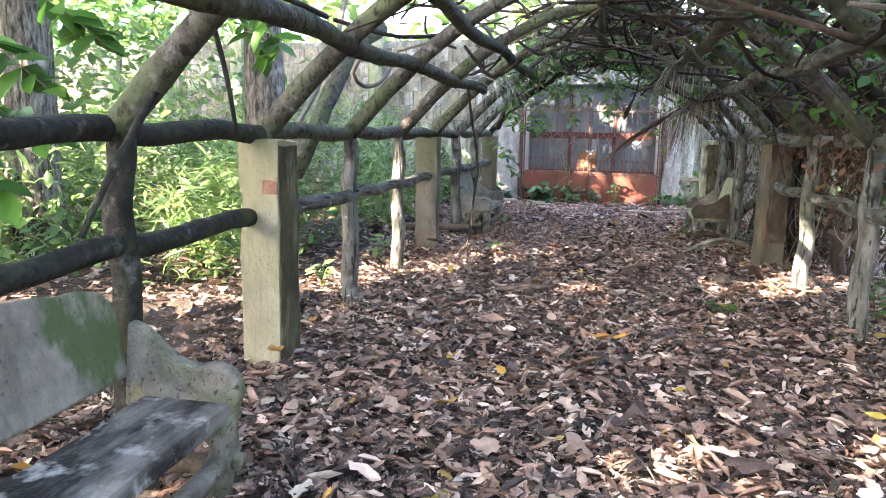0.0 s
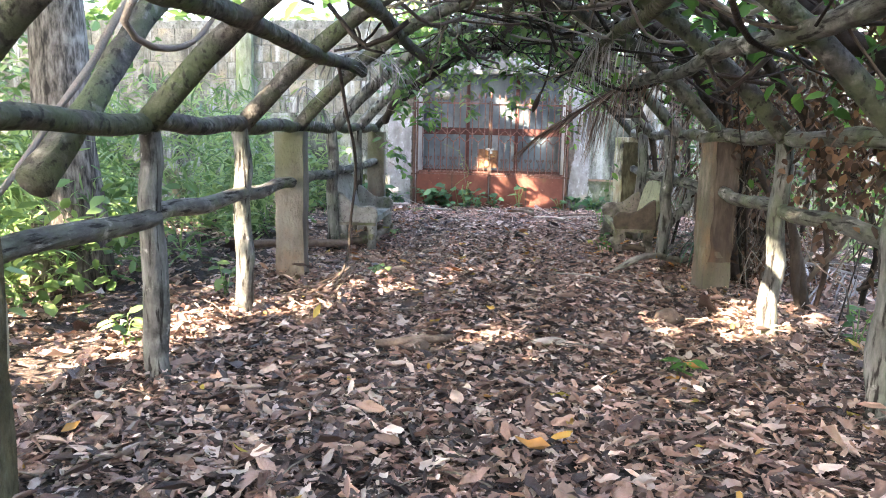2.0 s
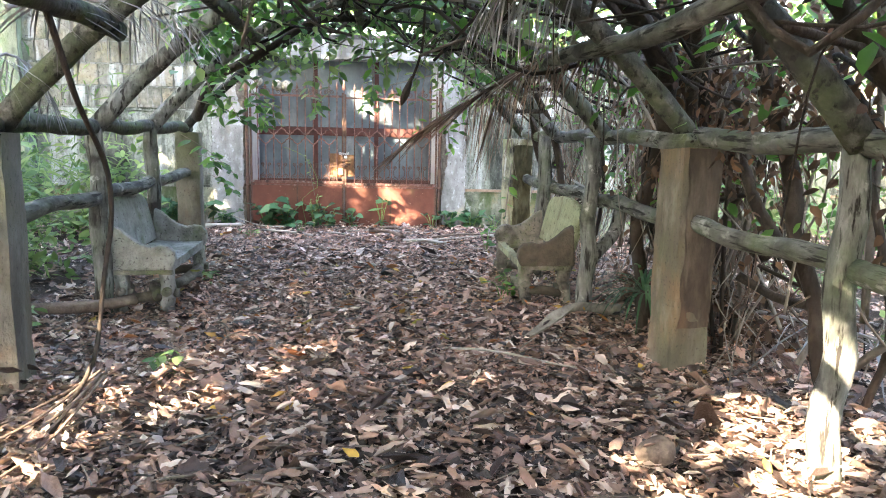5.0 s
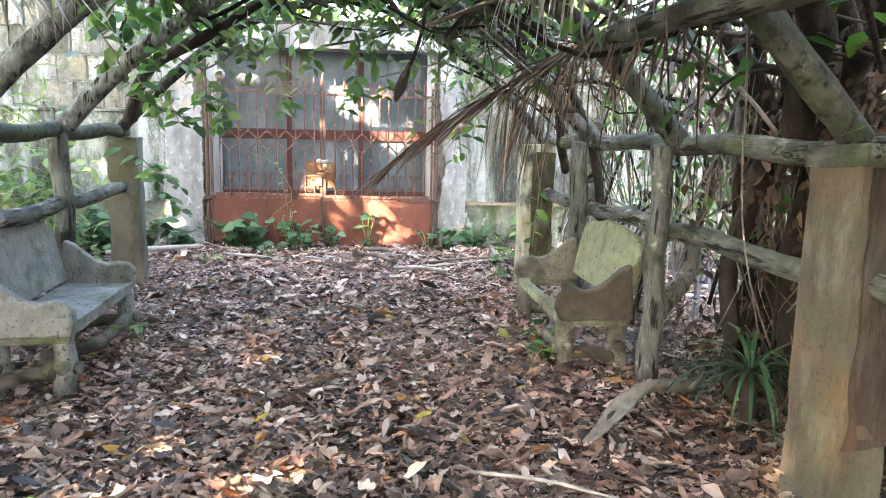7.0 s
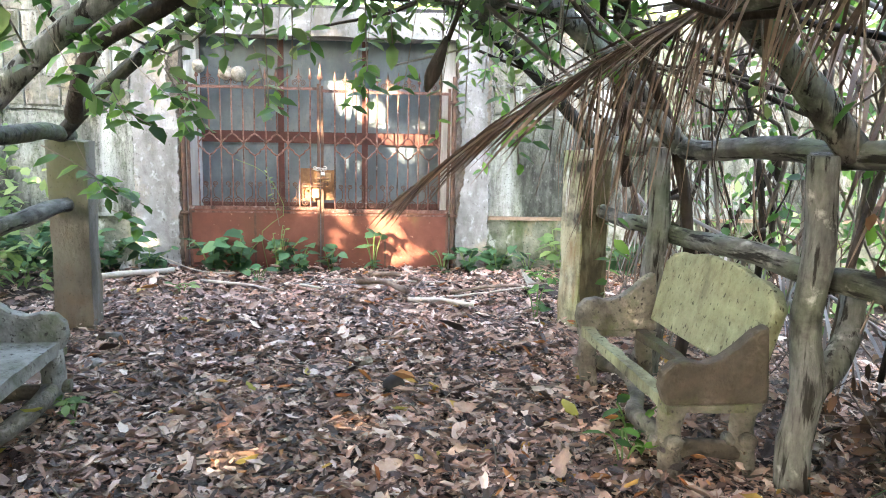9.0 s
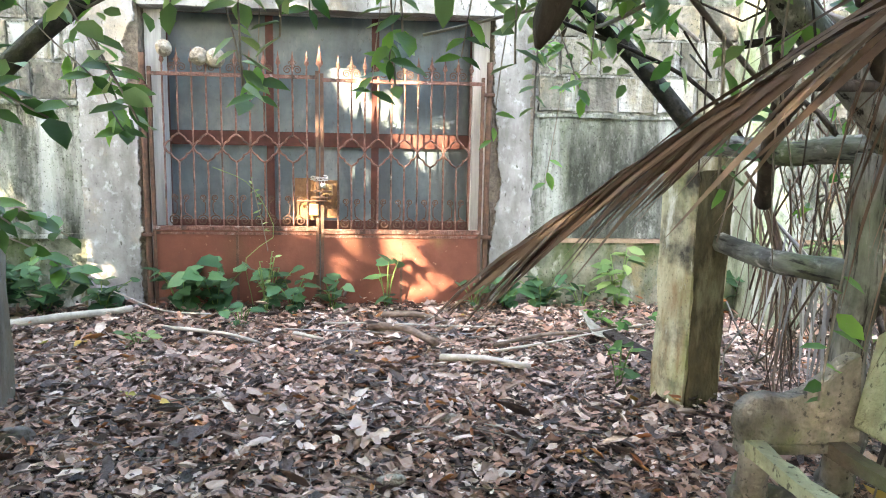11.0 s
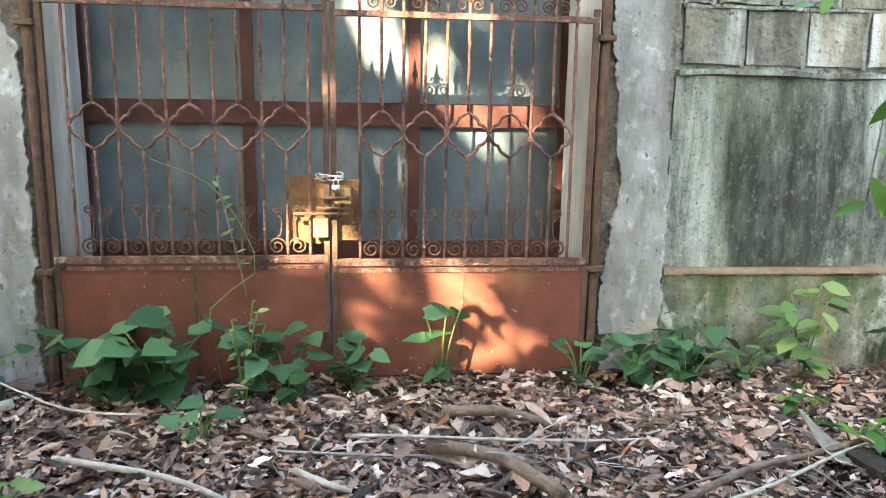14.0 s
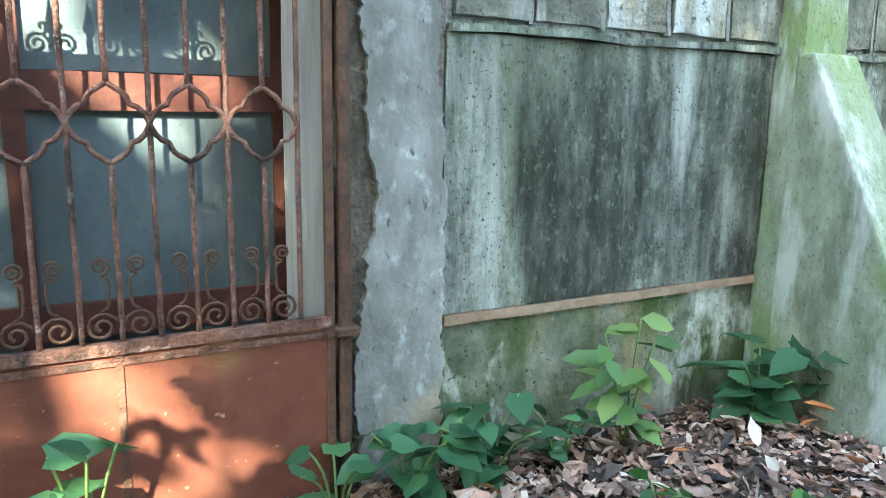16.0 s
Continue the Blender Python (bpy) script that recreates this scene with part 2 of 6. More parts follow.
M_BENCH_PALE = surface("pale grey cast concrete", [(0.3, (0.17, 0.168, 0.155)), (0.6, (0.30, 0.298, 0.28)), (0.85, (0.46, 0.455, 0.43))], 9, 0.92, 0.7, 50,
                       stains=[((0.10, 0.12, 0.06), 4.1, 0.53, 0.7, (1, 1, 1), 0.7), ((0.05, 0.05, 0.044), 3.2, 0.55, 0.7, (1, 1, 1), 0.7), ((0.07, 0.066, 0.06), 36, 0.58, 0.66, (1, 1, 1))])
M_SHEATH = surface("grey-tan dry palm sheath", [(0.3, (0.13, 0.12, 0.095)), (0.7, (0.33, 0.31, 0.26))], 14, 0.7, 0.4, 40)
M_BENCH_GREEN = surface("yellow-green mossy concrete", [(0.3, (0.19, 0.19, 0.115)), (0.6, (0.32, 0.33, 0.205)), (0.85, (0.46, 0.46, 0.35))], 10, 0.95, 0.7, 50,
                        stains=[((0.10, 0.09, 0.06), 3, 0.52, 0.66, (1, 1, 0.3)), ((0.07, 0.07, 0.045), 34, 0.58, 0.66, (1, 1, 0.6))])
M_BENCH_BROWN = surface("brown stained concrete", [(0.3, (0.045, 0.037, 0.029)), (0.6, (0.095, 0.078, 0.06)), (0.85, (0.2, 0.178, 0.148))], 9, 0.92, 0.6, 50,
                        stains=[((0.09, 0.10, 0.05), 3, 0.55, 0.68, (1, 1, 1))])
M_WALL = surface("streaked grey block wall", [(0.35, (0.13, 0.145, 0.125)), (0.5, (0.25, 0.27, 0.245)), (0.66, (0.40, 0.42, 0.395))], 9, 0.92, 0.9, 50, (1, 1, 0.5),
                 stains=[((0.08, 0.09, 0.07), 24, 0.46, 0.6, (1, 1, 0.5), 0.7), ((0.45, 0.47, 0.45), 17, 0.52, 0.64, (1, 1, 0.7), 0.7), ((0.40, 0.42, 0.40), 40, 0.52, 0.62, (1, 1, 0.8), 0.5),
                         ((0.13, 0.155, 0.095), 1.3, 0.44, 0.62, (1, 1, 0.5), 0.75), ((0.34, 0.36, 0.33), 5.5, 0.5, 0.66, (1, 1, 0.6), 0.6), ((0.016, 0.019, 0.015), 2.1, 0.46, 0.60, (1, 1, 0.25), 0.86), ((0.02, 0.021, 0.019), 6.5, 0.47, 0.62, (1, 1, 0.12), 0.65),
                         ((0.2, 0.215, 0.19), 9, 0.46, 0.72, (1, 1, 0.35), 0.5), ((0.3, 0.32, 0.3), 33, 0.56, 0.68, (1, 1, 0.6), 0.28), ((0.50, 0.53, 0.52), 3.2, 0.54, 0.66, (1, 1, 0.1), 0.65), ((0.02, 0.02, 0.018), 75, 0.6, 0.66, (1, 1, 0.8), 0.8)])
M_PLINTH = surface("mossy wall plinth", [(0.3, (0.07, 0.085, 0.06)), (0.5, (0.17, 0.18, 0.14)), (0.75, (0.33, 0.33, 0.27))], 6, 0.92, 0.6, 45,
                   stains=[((0.33, 0.245, 0.11), 2.6, 0.55, 0.68, (1, 1, 0.7), 0.7), ((0.06, 0.09, 0.03), 2.7, 0.47, 0.62, (1, 1, 0.5)), ((0.55, 0.56, 0.53), 3.5, 0.58, 0.68, (1, 1, 0.5)),
                           ((0.03, 0.03, 0.025), 38, 0.6, 0.68, (1, 1, 1))])
M_BLOCK = surface("weathered rough blocks", [(0.3, (0.125, 0.123, 0.108)), (0.5, (0.205, 0.2, 0.175)), (0.72, (0.315, 0.305, 0.275))], 9, 0.95, 1.0, 30, per_object=0.12,
                  stains=[((0.36, 0.30, 0.17), 1.9, 0.52, 0.72, (1, 1, 1), 0.65), ((0.05, 0.052, 0.046), 3.3, 0.48, 0.63, (1, 1, 0.3), 0.8), ((0.10, 0.115, 0.07), 2.6, 0.52, 0.68, (1, 1, 0.5), 0.6), ((0.50, 0.53, 0.55), 4.6, 0.55, 0.68, (1, 1, 0.14), 0.75), ((0.04, 0.04, 0.036), 30, 0.58, 0.68, (1, 1, 1), 0.8)])
M_MORTAR = surface("pale squeezed mortar", [(0.25, (0.13, 0.134, 0.124)), (0.5, (0.225, 0.23, 0.22)), (0.8, (0.36, 0.37, 0.365))], 12, 0.95, 0.9, 40,
                   stains=[((0.08, 0.085, 0.07), 3, 0.46, 0.62, (1, 1, 0.4)), ((0.12, 0.13, 0.09), 7, 0.5, 0.66, (1, 1, 0.6), 0.7), ((0.05, 0.05, 0.045), 30, 0.56, 0.68, (1, 1, 1))])
M_PLASTER = surface("pale blotched plaster", [(0.25, (0.18, 0.18, 0.178)), (0.5, (0.29, 0.292, 0.292)), (0.8, (0.43, 0.435, 0.445))], 6, 0.9, 0.4, 40,
                    stains=[((0.50, 0.52, 0.55), 11, 0.55, 0.66, (1, 1, 0.8)), ((0.10, 0.097, 0.085), 2.2, 0.47, 0.64, (1, 1, 0.3), 0.8), ((0.42, 0.34, 0.25), 1.4, 0.55, 0.72, (1, 1, 1)), ((0.10, 0.10, 0.09), 34, 0.6, 0.68, (1, 1, 0.5))])
# moss tone darkened to carry the shade of the columns' turned-away faces
M_SHADE_MOSS = surface("moss crust darkened for shade", [(0.3, (0.03, 0.027, 0.015)), (0.55, (0.075, 0.066, 0.036)), (0.8, (0.13, 0.113, 0.07))], 12, 0.95, 0.9, 60, (1, 1, 0.5),
                 stains=[((0.2, 0.2, 0.13), 6, 0.55, 0.68, (1, 1, 0.3), 0.7)])
M_BRICKY = surface("exposed brown mortar", [(0.3, (0.07, 0.06, 0.05)), (0.6, (0.19, 0.16, 0.13)), (0.85, (0.33, 0.3, 0.27))], 18, 0.95, 0.9, 50)
M_BAND = surface("reddish cement strip", [(0.3, (0.2, 0.14, 0.10)), (0.7, (0.36, 0.26, 0.19))], 12, 0.9, 0.5)
M_RUST = surface("red-brown rusty paint", [(0.25, (0.09, 0.032, 0.023)), (0.5, (0.155, 0.053, 0.036)), (0.8, (0.235, 0.095, 0.066))], 3.2, 0.6, 0.12, 70,
                 stains=[((0.12, 0.05, 0.03), 2.3, 0.56, 0.7, (1, 1, 0.4)), ((0.16, 0.12, 0.05), 1.6, 0.6, 0.75, (1, 1, 0.6)), ((0.42, 0.24, 0.16), 26, 0.66, 0.72, (1, 1, 1))])
M_IRON = surface("flaking rusted iron bars", [(0.25, (0.07, 0.030, 0.024)), (0.5, (0.17, 0.082, 0.064)), (0.8, (0.29, 0.185, 0.155))], 26, 0.75, 0.6, 90, stains=[((0.025, 0.018, 0.016), 9, 0.52, 0.62, (1, 1, 0.5), 0.8), ((0.36, 0.33, 0.31), 16, 0.6, 0.7, (1, 1, 1), 0.7)])
M_IRON_DARK = surface("dark rusted iron", [(0.3, (0.05, 0.03, 0.024)), (0.7, (0.14, 0.075, 0.05))], 20, 0.8, 0.4, 90)
M_SHEET = surface("blue-grey dusty sheet", [(0.25, (0.042, 0.062, 0.078)), (0.5, (0.092, 0.122, 0.142)), (0.8, (0.18, 0.215, 0.232))], 2.4, 0.42, 0.08, 50, spec=0.5,
                  stains=[((0.24, 0.255, 0.255), 3.2, 0.55, 0.75, (1, 1, 0.5)), ((0.06, 0.072, 0.08), 2.6, 0.5, 0.7, (1, 1, 0.2)), ((0.07, 0.11, 0.115), 1.5, 0.55, 0.75, (1, 1, 0.6)), ((0.05, 0.05, 0.05), 40, 0.62, 0.7, (1, 1, 0.6), 0.6)])
M_REDFRAME = surface("red-brown painted frame", [(0.3, (0.045, 0.017, 0.014)), (0.7, (0.11, 0.035, 0.027))], 7, 0.6, 0.2)
M_JAMB = surface("pale grey timber", [(0.3, (0.33, 0.32, 0.31)), (0.7, (0.55, 0.54, 0.53))], 8, 0.8, 0.3, 20, (3, 3, 0.2))
# near-black: paints the unlit space behind the screen; also colours a black husk
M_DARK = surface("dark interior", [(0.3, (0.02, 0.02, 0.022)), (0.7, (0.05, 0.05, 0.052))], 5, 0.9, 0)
M_BRASS = surface("brown rusted lock case", [(0.3, (0.15, 0.085, 0.04)), (0.7, (0.30, 0.20, 0.10))], 14, 0.7, 0.2, stains=[((0.2, 0.08, 0.04), 8, 0.55, 0.65, (1, 1, 1))])
M_LOCKPLATE = surface("orange-brown rusted plate", [(0.3, (0.13, 0.06, 0.028)), (0.55, (0.24, 0.125, 0.06)), (0.8, (0.36, 0.22, 0.12))], 7, 0.75, 0.4, 60, stains=[((0.06, 0.032, 0.022), 5, 0.54, 0.66, (1, 1, 0.5), 0.8)])
M_STEEL = surface("dull steel", [(0.3, (0.4, 0.4, 0.4)), (0.7, (0.62, 0.62, 0.6))], 30, 0.35, 0.1, metal=1.0)
M_BARK = surface("furrowed grey-brown bark", [(0.38, (0.022, 0.019, 0.016)), (0.5, (0.105, 0.092, 0.078)), (0.66, (0.225, 0.205, 0.18))], 11, 0.95, 1.0, 14, (2.2, 2.2, 0.55),
                 stains=[((0.3, 0.28, 0.25), 2.2, 0.6, 0.72, (1, 1, 1))])
M_VINE = surface("dark woody vine", [(0.3, (0.012, 0.009, 0.007)), (0.55, (0.04, 0.03, 0.024)), (0.8, (0.11, 0.085, 0.07))], 12, 0.95, 0.8, 40, (1, 1, 0.5), island=0.4)
M_VINE_GREY = surface("grey stringy vine", [(0.2, (0.09, 0.075, 0.06)), (0.6, (0.2, 0.175, 0.15)), (0.9, (0.33, 0.3, 0.27))], 14, 0.95, 0.6, 50, island=0.5)
M_STICK = surface("bleached dead wood", [(0.3, (0.28, 0.25, 0.21)), (0.7, (0.52, 0.48, 0.42))], 12, 0.85, 0.4, 50)
M_LOG = surface("brown dead wood", [(0.3, (0.08, 0.055, 0.042)), (0.7, (0.24, 0.18, 0.145))], 12, 0.9, 0.5, 50)
M_STONE = surface("grey pebble", [(0.3, (0.12, 0.11, 0.10)), (0.7, (0.34, 0.32, 0.3))], 12, 0.9, 0.5, 50, per_object=0.4)
M_WHITE = surface("chalky white stone", [(0.3, (0.1, 0.085, 0.065)), (0.5, (0.28, 0.25, 0.2)), (0.7, (0.45, 0.42, 0.37))], 22, 0.9, 1.0, 45)

# ---------------------------------------------------------------- geometry helpers
RNG = np.random.default_rng(7)


class Geo:
    """Gathers vertices and faces of one mesh."""

    def __init__(self):
        self.v, self.f = [], []

    def add(self, verts, faces):
        k = len(self.v)
        self.v += [tuple(p) for p in verts]
        self.f += [tuple(i + k for i in q) for q in faces]
        return self

    def box(self, lo, hi):
        (a, b, c), (d, e, g) = lo, hi
        return self.add([(a, b, c), (d, b, c), (d, e, c), (a, e, c), (a, b, g), (d, b, g), (d, e, g), (a, e, g)],
                        [(3, 2, 1, 0), (4, 5, 6, 7), (0, 1, 5, 4), (1, 2, 6, 5), (2, 3, 7, 6), (3, 0, 4, 7)])

    def prism(self, outline, axis, lo, hi):
        """A closed outline in the other two axes, drawn out along axis (0, 1 or 2)."""
        n = len(outline)

        def place(a, b, w):
            p = [a, b]
            p.insert(axis, w)
            return tuple(p)
        vs = [place(a, b, lo) for a, b in outline] + [place(a, b, hi) for a, b in outline]
        fs = [tuple(range(n))[::-1], tuple(range(n, 2 * n))] + [(i, (i + 1) % n, n + (i + 1) % n, n + i) for i in range(n)]
        return self.add(vs, fs)

    def tube(self, pts, r, n=8, rough=0.0, seed=0.0, cap=True):
        """A round bar along points; r is one radius or one for each point."""
        pts = [Vector(p) for p in pts]
        rs = [r] * len(pts) if isinstance(r, (int, float)) else list(r)
        side = None
        rings = []
        for i, p in enumerate(pts):
            d = (pts[min(i + 1, len(pts) - 1)] - pts[max(i - 1, 0)]).normalized()
            if side is None:
                side = d.orthogonal().normalized()
            side = (side - d * side.dot(d)).normalized()
            up = d.cross(side)
            ring = []
            for j in range(n):
                a = 2 * math.pi * j / n
                w = side * math.cos(a) + up * math.sin(a)
                k = rs[i]
                if rough:
                    k *= 1 + rough * noise.noise(p * 5 + w * 1.3 + Vector((seed, seed, 0))) * 2 + rough * 0.8 * noise.noise(p * 1.5 + w * 2.8 + Vector((0, seed, seed)))
                ring.append(p + w * k)
            rings.append(ring)
        vs = [v for ring in rings for v in ring]
        fs = [(i * n + j, i * n + (j + 1) % n, (i + 1) * n + (j + 1) % n, (i + 1) * n + j) for i in range(len(rings) - 1) for j in range(n)]
        if cap:
            fs += [tuple(range(n))[::-1], tuple((len(rings) - 1) * n + j for j in range(n))]
        return self.add(vs, fs)

    def mesh(self, name, mat, smooth=True):
        me = bpy.data.meshes.new(name)
        me.from_pydata(self.v, [], self.f)
        me.materials.append(mat)
        if smooth:
            me.shade_smooth()
        return me


def part(name, geo, mat, parent=None, label="", smooth=True, bevel=0.0):
    """Links what was gathered as one mesh object under a thing or a part."""
    ob = new(name, geo.mesh(name, mat, smooth))
    ob.parent = parent
    if bevel:
        b = ob.modifiers.new("bevel", "BEVEL")
        b.width, b.segments, b.limit_method, b.angle_limit = bevel, 2, "ANGLE", radians(40)
    if label:
        tagged(ob, label)
    return ob


def thing(name, label, category, at=None, group="", kind=""):
    ob = new(name)
    ob.empty_display_size = 0.1
    if at is not None:
        ob.matrix_world = at
    return tagged(ob, label, category, group, kind)


def rough_box(lo, hi, step=0.12, amp=0.008, seed=0.0, chip=0.0):
    """A box with an uneven, worn surface."""
    g = Geo()
    size = [hi[i] - lo[i] for i in range(3)]
    cnt = [max(1, round(s / step)) for s in size]
    idx = {}

    def vert(i, j, k):
        key = (i, j, k)
        if key not in idx:
            p = Vector([lo[a] + size[a] * key[a] / cnt[a] for a in range(3)])
            q = p * 3.1 + Vector((seed, seed * 2, seed))
            off = Vector((noise.noise(q), noise.noise(q + Vector((9, 0, 0))), noise.noise(q + Vector((0, 9, 0))))) * amp * 2
            edge = sum(key[a] in (0, cnt[a]) for a in range(3))
            if edge > 1 and chip:
                mid = Vector([(lo[a] + hi[a]) / 2 for a in range(3)])
                mid = Vector([mid[a] if key[a] in (0, cnt[a]) else p[a] for a in range(3)])
                off += (mid - p).normalized() * chip * (0.35 + max(0, noise.noise(q * 2.3)) * 2)
            idx[key] = len(g.v)
            g.v.append(tuple(p + off))
        return idx[key]
    for a in range(3):
        b, c = (a + 1) % 3, (a + 2) % 3
        for end in (0, cnt[a]):
            for i in range(cnt[b]):
                for j in range(cnt[c]):
                    quad = []
                    for di, dj in ((0, 0), (1, 0), (1, 1), (0, 1)):
                        key = [0, 0, 0]
                        key[a], key[b], key[c] = end, i + di, j + dj
                        quad.append(vert(*key))
                    g.f.append(tuple(quad if end else quad[::-1]))
    return g


def curve_points(ctrl, step=0.12, wobble=0.0, seed=0.0):
    """Points along a smooth line through the given ones."""
    c = [Vector(p) for p in ctrl]
    c = [c[0] * 2 - c[1]] + c + [c[-1] * 2 - c[-2]]
    out = []
    for i in range(1, len(c) - 2):
        n = max(2, int((c[i + 1] - c[i]).length / step))
        for j in range(n):
            t = j / n
            p = 0.5 * ((2 * c[i]) + (c[i + 1] - c[i - 1]) * t + (2 * c[i - 1] - 5 * c[i] + 4 * c[i + 1] - c[i + 2]) * t * t
                       + (3 * c[i] - c[i - 1] - 3 * c[i + 1] + c[i + 2]) * t ** 3)
            out.append(p)
    out.append(c[-2])
    if wobble:
        out = [p + wobble * noise.noise_vector(p * 1.7 + Vector((seed, 0, seed))) for p in out]
    return out


# leaf outlines: along, across and height, all as a share of the length
BROAD = (np.array([[0, 0, 0], [0.3, 0.24, 0.05], [0.7, 0.2, 0.03], [1, 0, -0.08], [0.7, -0.2, 0.03], [0.3, -0.24, 0.05], [0.45, 0, -0.02]]),
         [(0, 6, 1), (1, 6, 2), (2, 6, 3), (3, 6, 4), (4, 6, 5), (5, 6, 0)])
CURLED = (np.array([[0, 0, 0.15], [0.33, 0, 0.0], [0.68, 0.01, 0.03], [1, 0.05, 0.2], [0.16, 0.10, 0.16], [0.45, 0.18, 0.10], [0.78, 0.13, 0.16],
                    [0.16, -0.11, 0.09], [0.45, -0.18, 0.17], [0.78, -0.11, 0.07]]),
          [(0, 1, 4), (1, 5, 4), (1, 2, 5), (2, 6, 5), (2, 3, 6), (0, 7, 1), (1, 7, 8), (1, 8, 2), (2, 8, 9), (2, 9, 3)])
TORN = (np.array([[0, 0.02, 0.05], [0.22, 0.2, 0.12], [0.5, 0.12, 0.04], [0.62, -0.05, 0.13], [0.36, -0.2, 0.1], [0.1, -0.14, 0.02], [0.3, 0, 0.0]]),
        [(0, 6, 1), (1, 6, 2), (2, 6, 3), (3, 6, 4), (4, 6, 5), (5, 6, 0)])
ROLLED = (np.array([[0, 0, 0.06], [0.3, 0.09, 0.19], [0.7, 0.10, 0.17], [1, 0.0, 0.1], [0.72, -0.10, 0.2], [0.28, -0.08, 0.17], [0.45, 0, 0.0]]),
          [(0, 6, 1), (1, 6, 2), (2, 6, 3), (3, 6, 4), (4, 6, 5), (5, 6, 0)])


def dry_leaf(seed, width, curl, rag):
    """A crumpled fallen leaf: a ragged outline round a wavy midrib."""
    k = np.random.default_rng(seed)
    mid = [(u, 0.07 * k.normal() * math.sin(math.pi * u), curl * (u - 0.5) ** 2 * 1.6 + 0.015 * k.normal()) for u in (0.0, 0.32, 0.66, 1.0)]
    pts = list(mid)
    for sg in (1, -1):
        fold = curl * k.uniform(0.1, 1.0)
        for u in (0.14, 0.36, 0.6, 0.84):
            w = width * math.sin(math.pi * (0.1 + 0.82 * u)) * (1 + rag * k.normal())
            pts.append((u + 0.03 * k.normal(), sg * w, fold * (w / width) ** 2 * 0.6 + 0.025 * k.normal()))
    a, b = [4, 5, 6, 7], [8, 9, 10, 11]
    faces = [(0, 1, a[0]), (1, a[1], a[0]), (1, 2, a[1]), (2, a[2], a[1]), (2, a[3], a[2]), (2, 3, a[3]),
             (0, b[0], 1), (1, b[0], b[1]), (1, b[1], 2), (2, b[1], b[2]), (2, b[2], b[3]), (2, b[3], 3)]
    return np.array(pts), faces


DRY = [dry_leaf(11, 0.17, 0.22, 0.14), dry_leaf(12, 0.21, 0.30, 0.18), dry_leaf(13, 0.13, 0.34, 0.12), dry_leaf(14, 0.16, 0.18, 0.2), dry_leaf(15, 0.20, 0.36, 0.22)]


def leaves(name, pos, along, up, size, mat, parent=None, shape=BROAD):
    """Many leaves in one mesh: where each starts, the way it points, its upper side and its length."""
    pos, along, up = (np.asarray(a, float) for a in (pos, along, up))
    size = np.asarray(size, float).reshape(-1, 1, 1)
    along = along / np.linalg.norm(along, axis=1, keepdims=True)
    across = np.cross(up, along)
    across /= np.linalg.norm(across, axis=1, keepdims=True) + 1e-9
    top = np.cross(along, across)
    t, faces = shape
    v = pos[:, None, :] + size * (t[None, :, 0:1] * along[:, None] + t[None, :, 1:2] * across[:, None] + t[None, :, 2:3] * top[:, None])
    n, k = len(pos), len(t)
    me = bpy.data.meshes.new(name)
    me.vertices.add(n * k)
    me.vertices.foreach_set("co", v.ravel())
    sizes = np.array([len(f) for f in faces])
    flat = np.concatenate([np.array(f) for f in faces])
    loops = (np.arange(n)[:, None] * k + flat[None]).ravel()
    me.loops.add(len(loops))
    me.loops.foreach_set("vertex_index", loops)
    me.polygons.add(n * len(faces))
    me.polygons.foreach_set("loop_start", np.concatenate([[0], np.cumsum(np.tile(sizes, n))[:-1]]))
    me.update(calc_edges=True)
    me.validate()
    me.materials.append(mat)
    me.shade_smooth()
    ob = new(name, me)
    ob.parent = parent
    return ob


def unit(n, flat=1.0):
    d = RNG.normal(size=(n, 3))
    d[:, 2] *= flat
    return d / np.linalg.norm(d, axis=1, keepdims=True)


# holes cut through crowns and vines so sun patches land here: x, y, half-lengths along and across the light, on the
# ground
GAPS = [(-2.2, 7.15, 1.6, 0.14), (-2.9, 6.2, 1.2, 0.36), (-4.7, 8.6, 1.3, 0.6), (-5.6, 11.4, 1.5, 0.7), (-4.6, 4.6, 1.0, 0.5), (1.98, 7.70, 0.62, 0.32), (2.05, 9.12, 0.02, 0.0),
        (0.84, 16.16, 0.24, 0.19), (0.42, 16.40, 0.04, 0.0), (0.32, 16.82, 0.24, 0.10), (1.76, 18.10, 0.30, 0.36), (1.76, 7.58, 0.35, 0.2), (0.95, 17.35, 0.3, 0.02),
        (-2.1, 16.2, 0.3, 0.12), (0.3, 3.4, 0.2, 0.12), (1.55, 3.7, 0.15, 0.12), (-1.15, 8.8, 0.35, 0.16)]


def sunlit(p):
    """True for places whose shadow would fall into one of the gaps."""
    s = p[:, 2] / -SUN_WAY.z
    gx, gy = p[:, 0] + SUN_WAY.x * s, p[:, 1] + SUN_WAY.y * s
    h = math.hypot(SUN_WAY.x, SUN_WAY.y)
    ax, ay = SUN_WAY.x / h, SUN_WAY.y / h
    hit = np.zeros(len(p), bool)
    for x, y, a, b in GAPS:
        dx, dy = gx - x, gy - y
        u, w = dx * ax + dy * ay, -dx * ay + dy * ax
        wob = 1 + 0.35 * np.sin(7 * u + x) * np.cos(9 * w + y)
        hit |= (u / (a + 0.2)) ** 2 + (w / (b + 0.2)) ** 2 < wob
    return hit, gx, gy

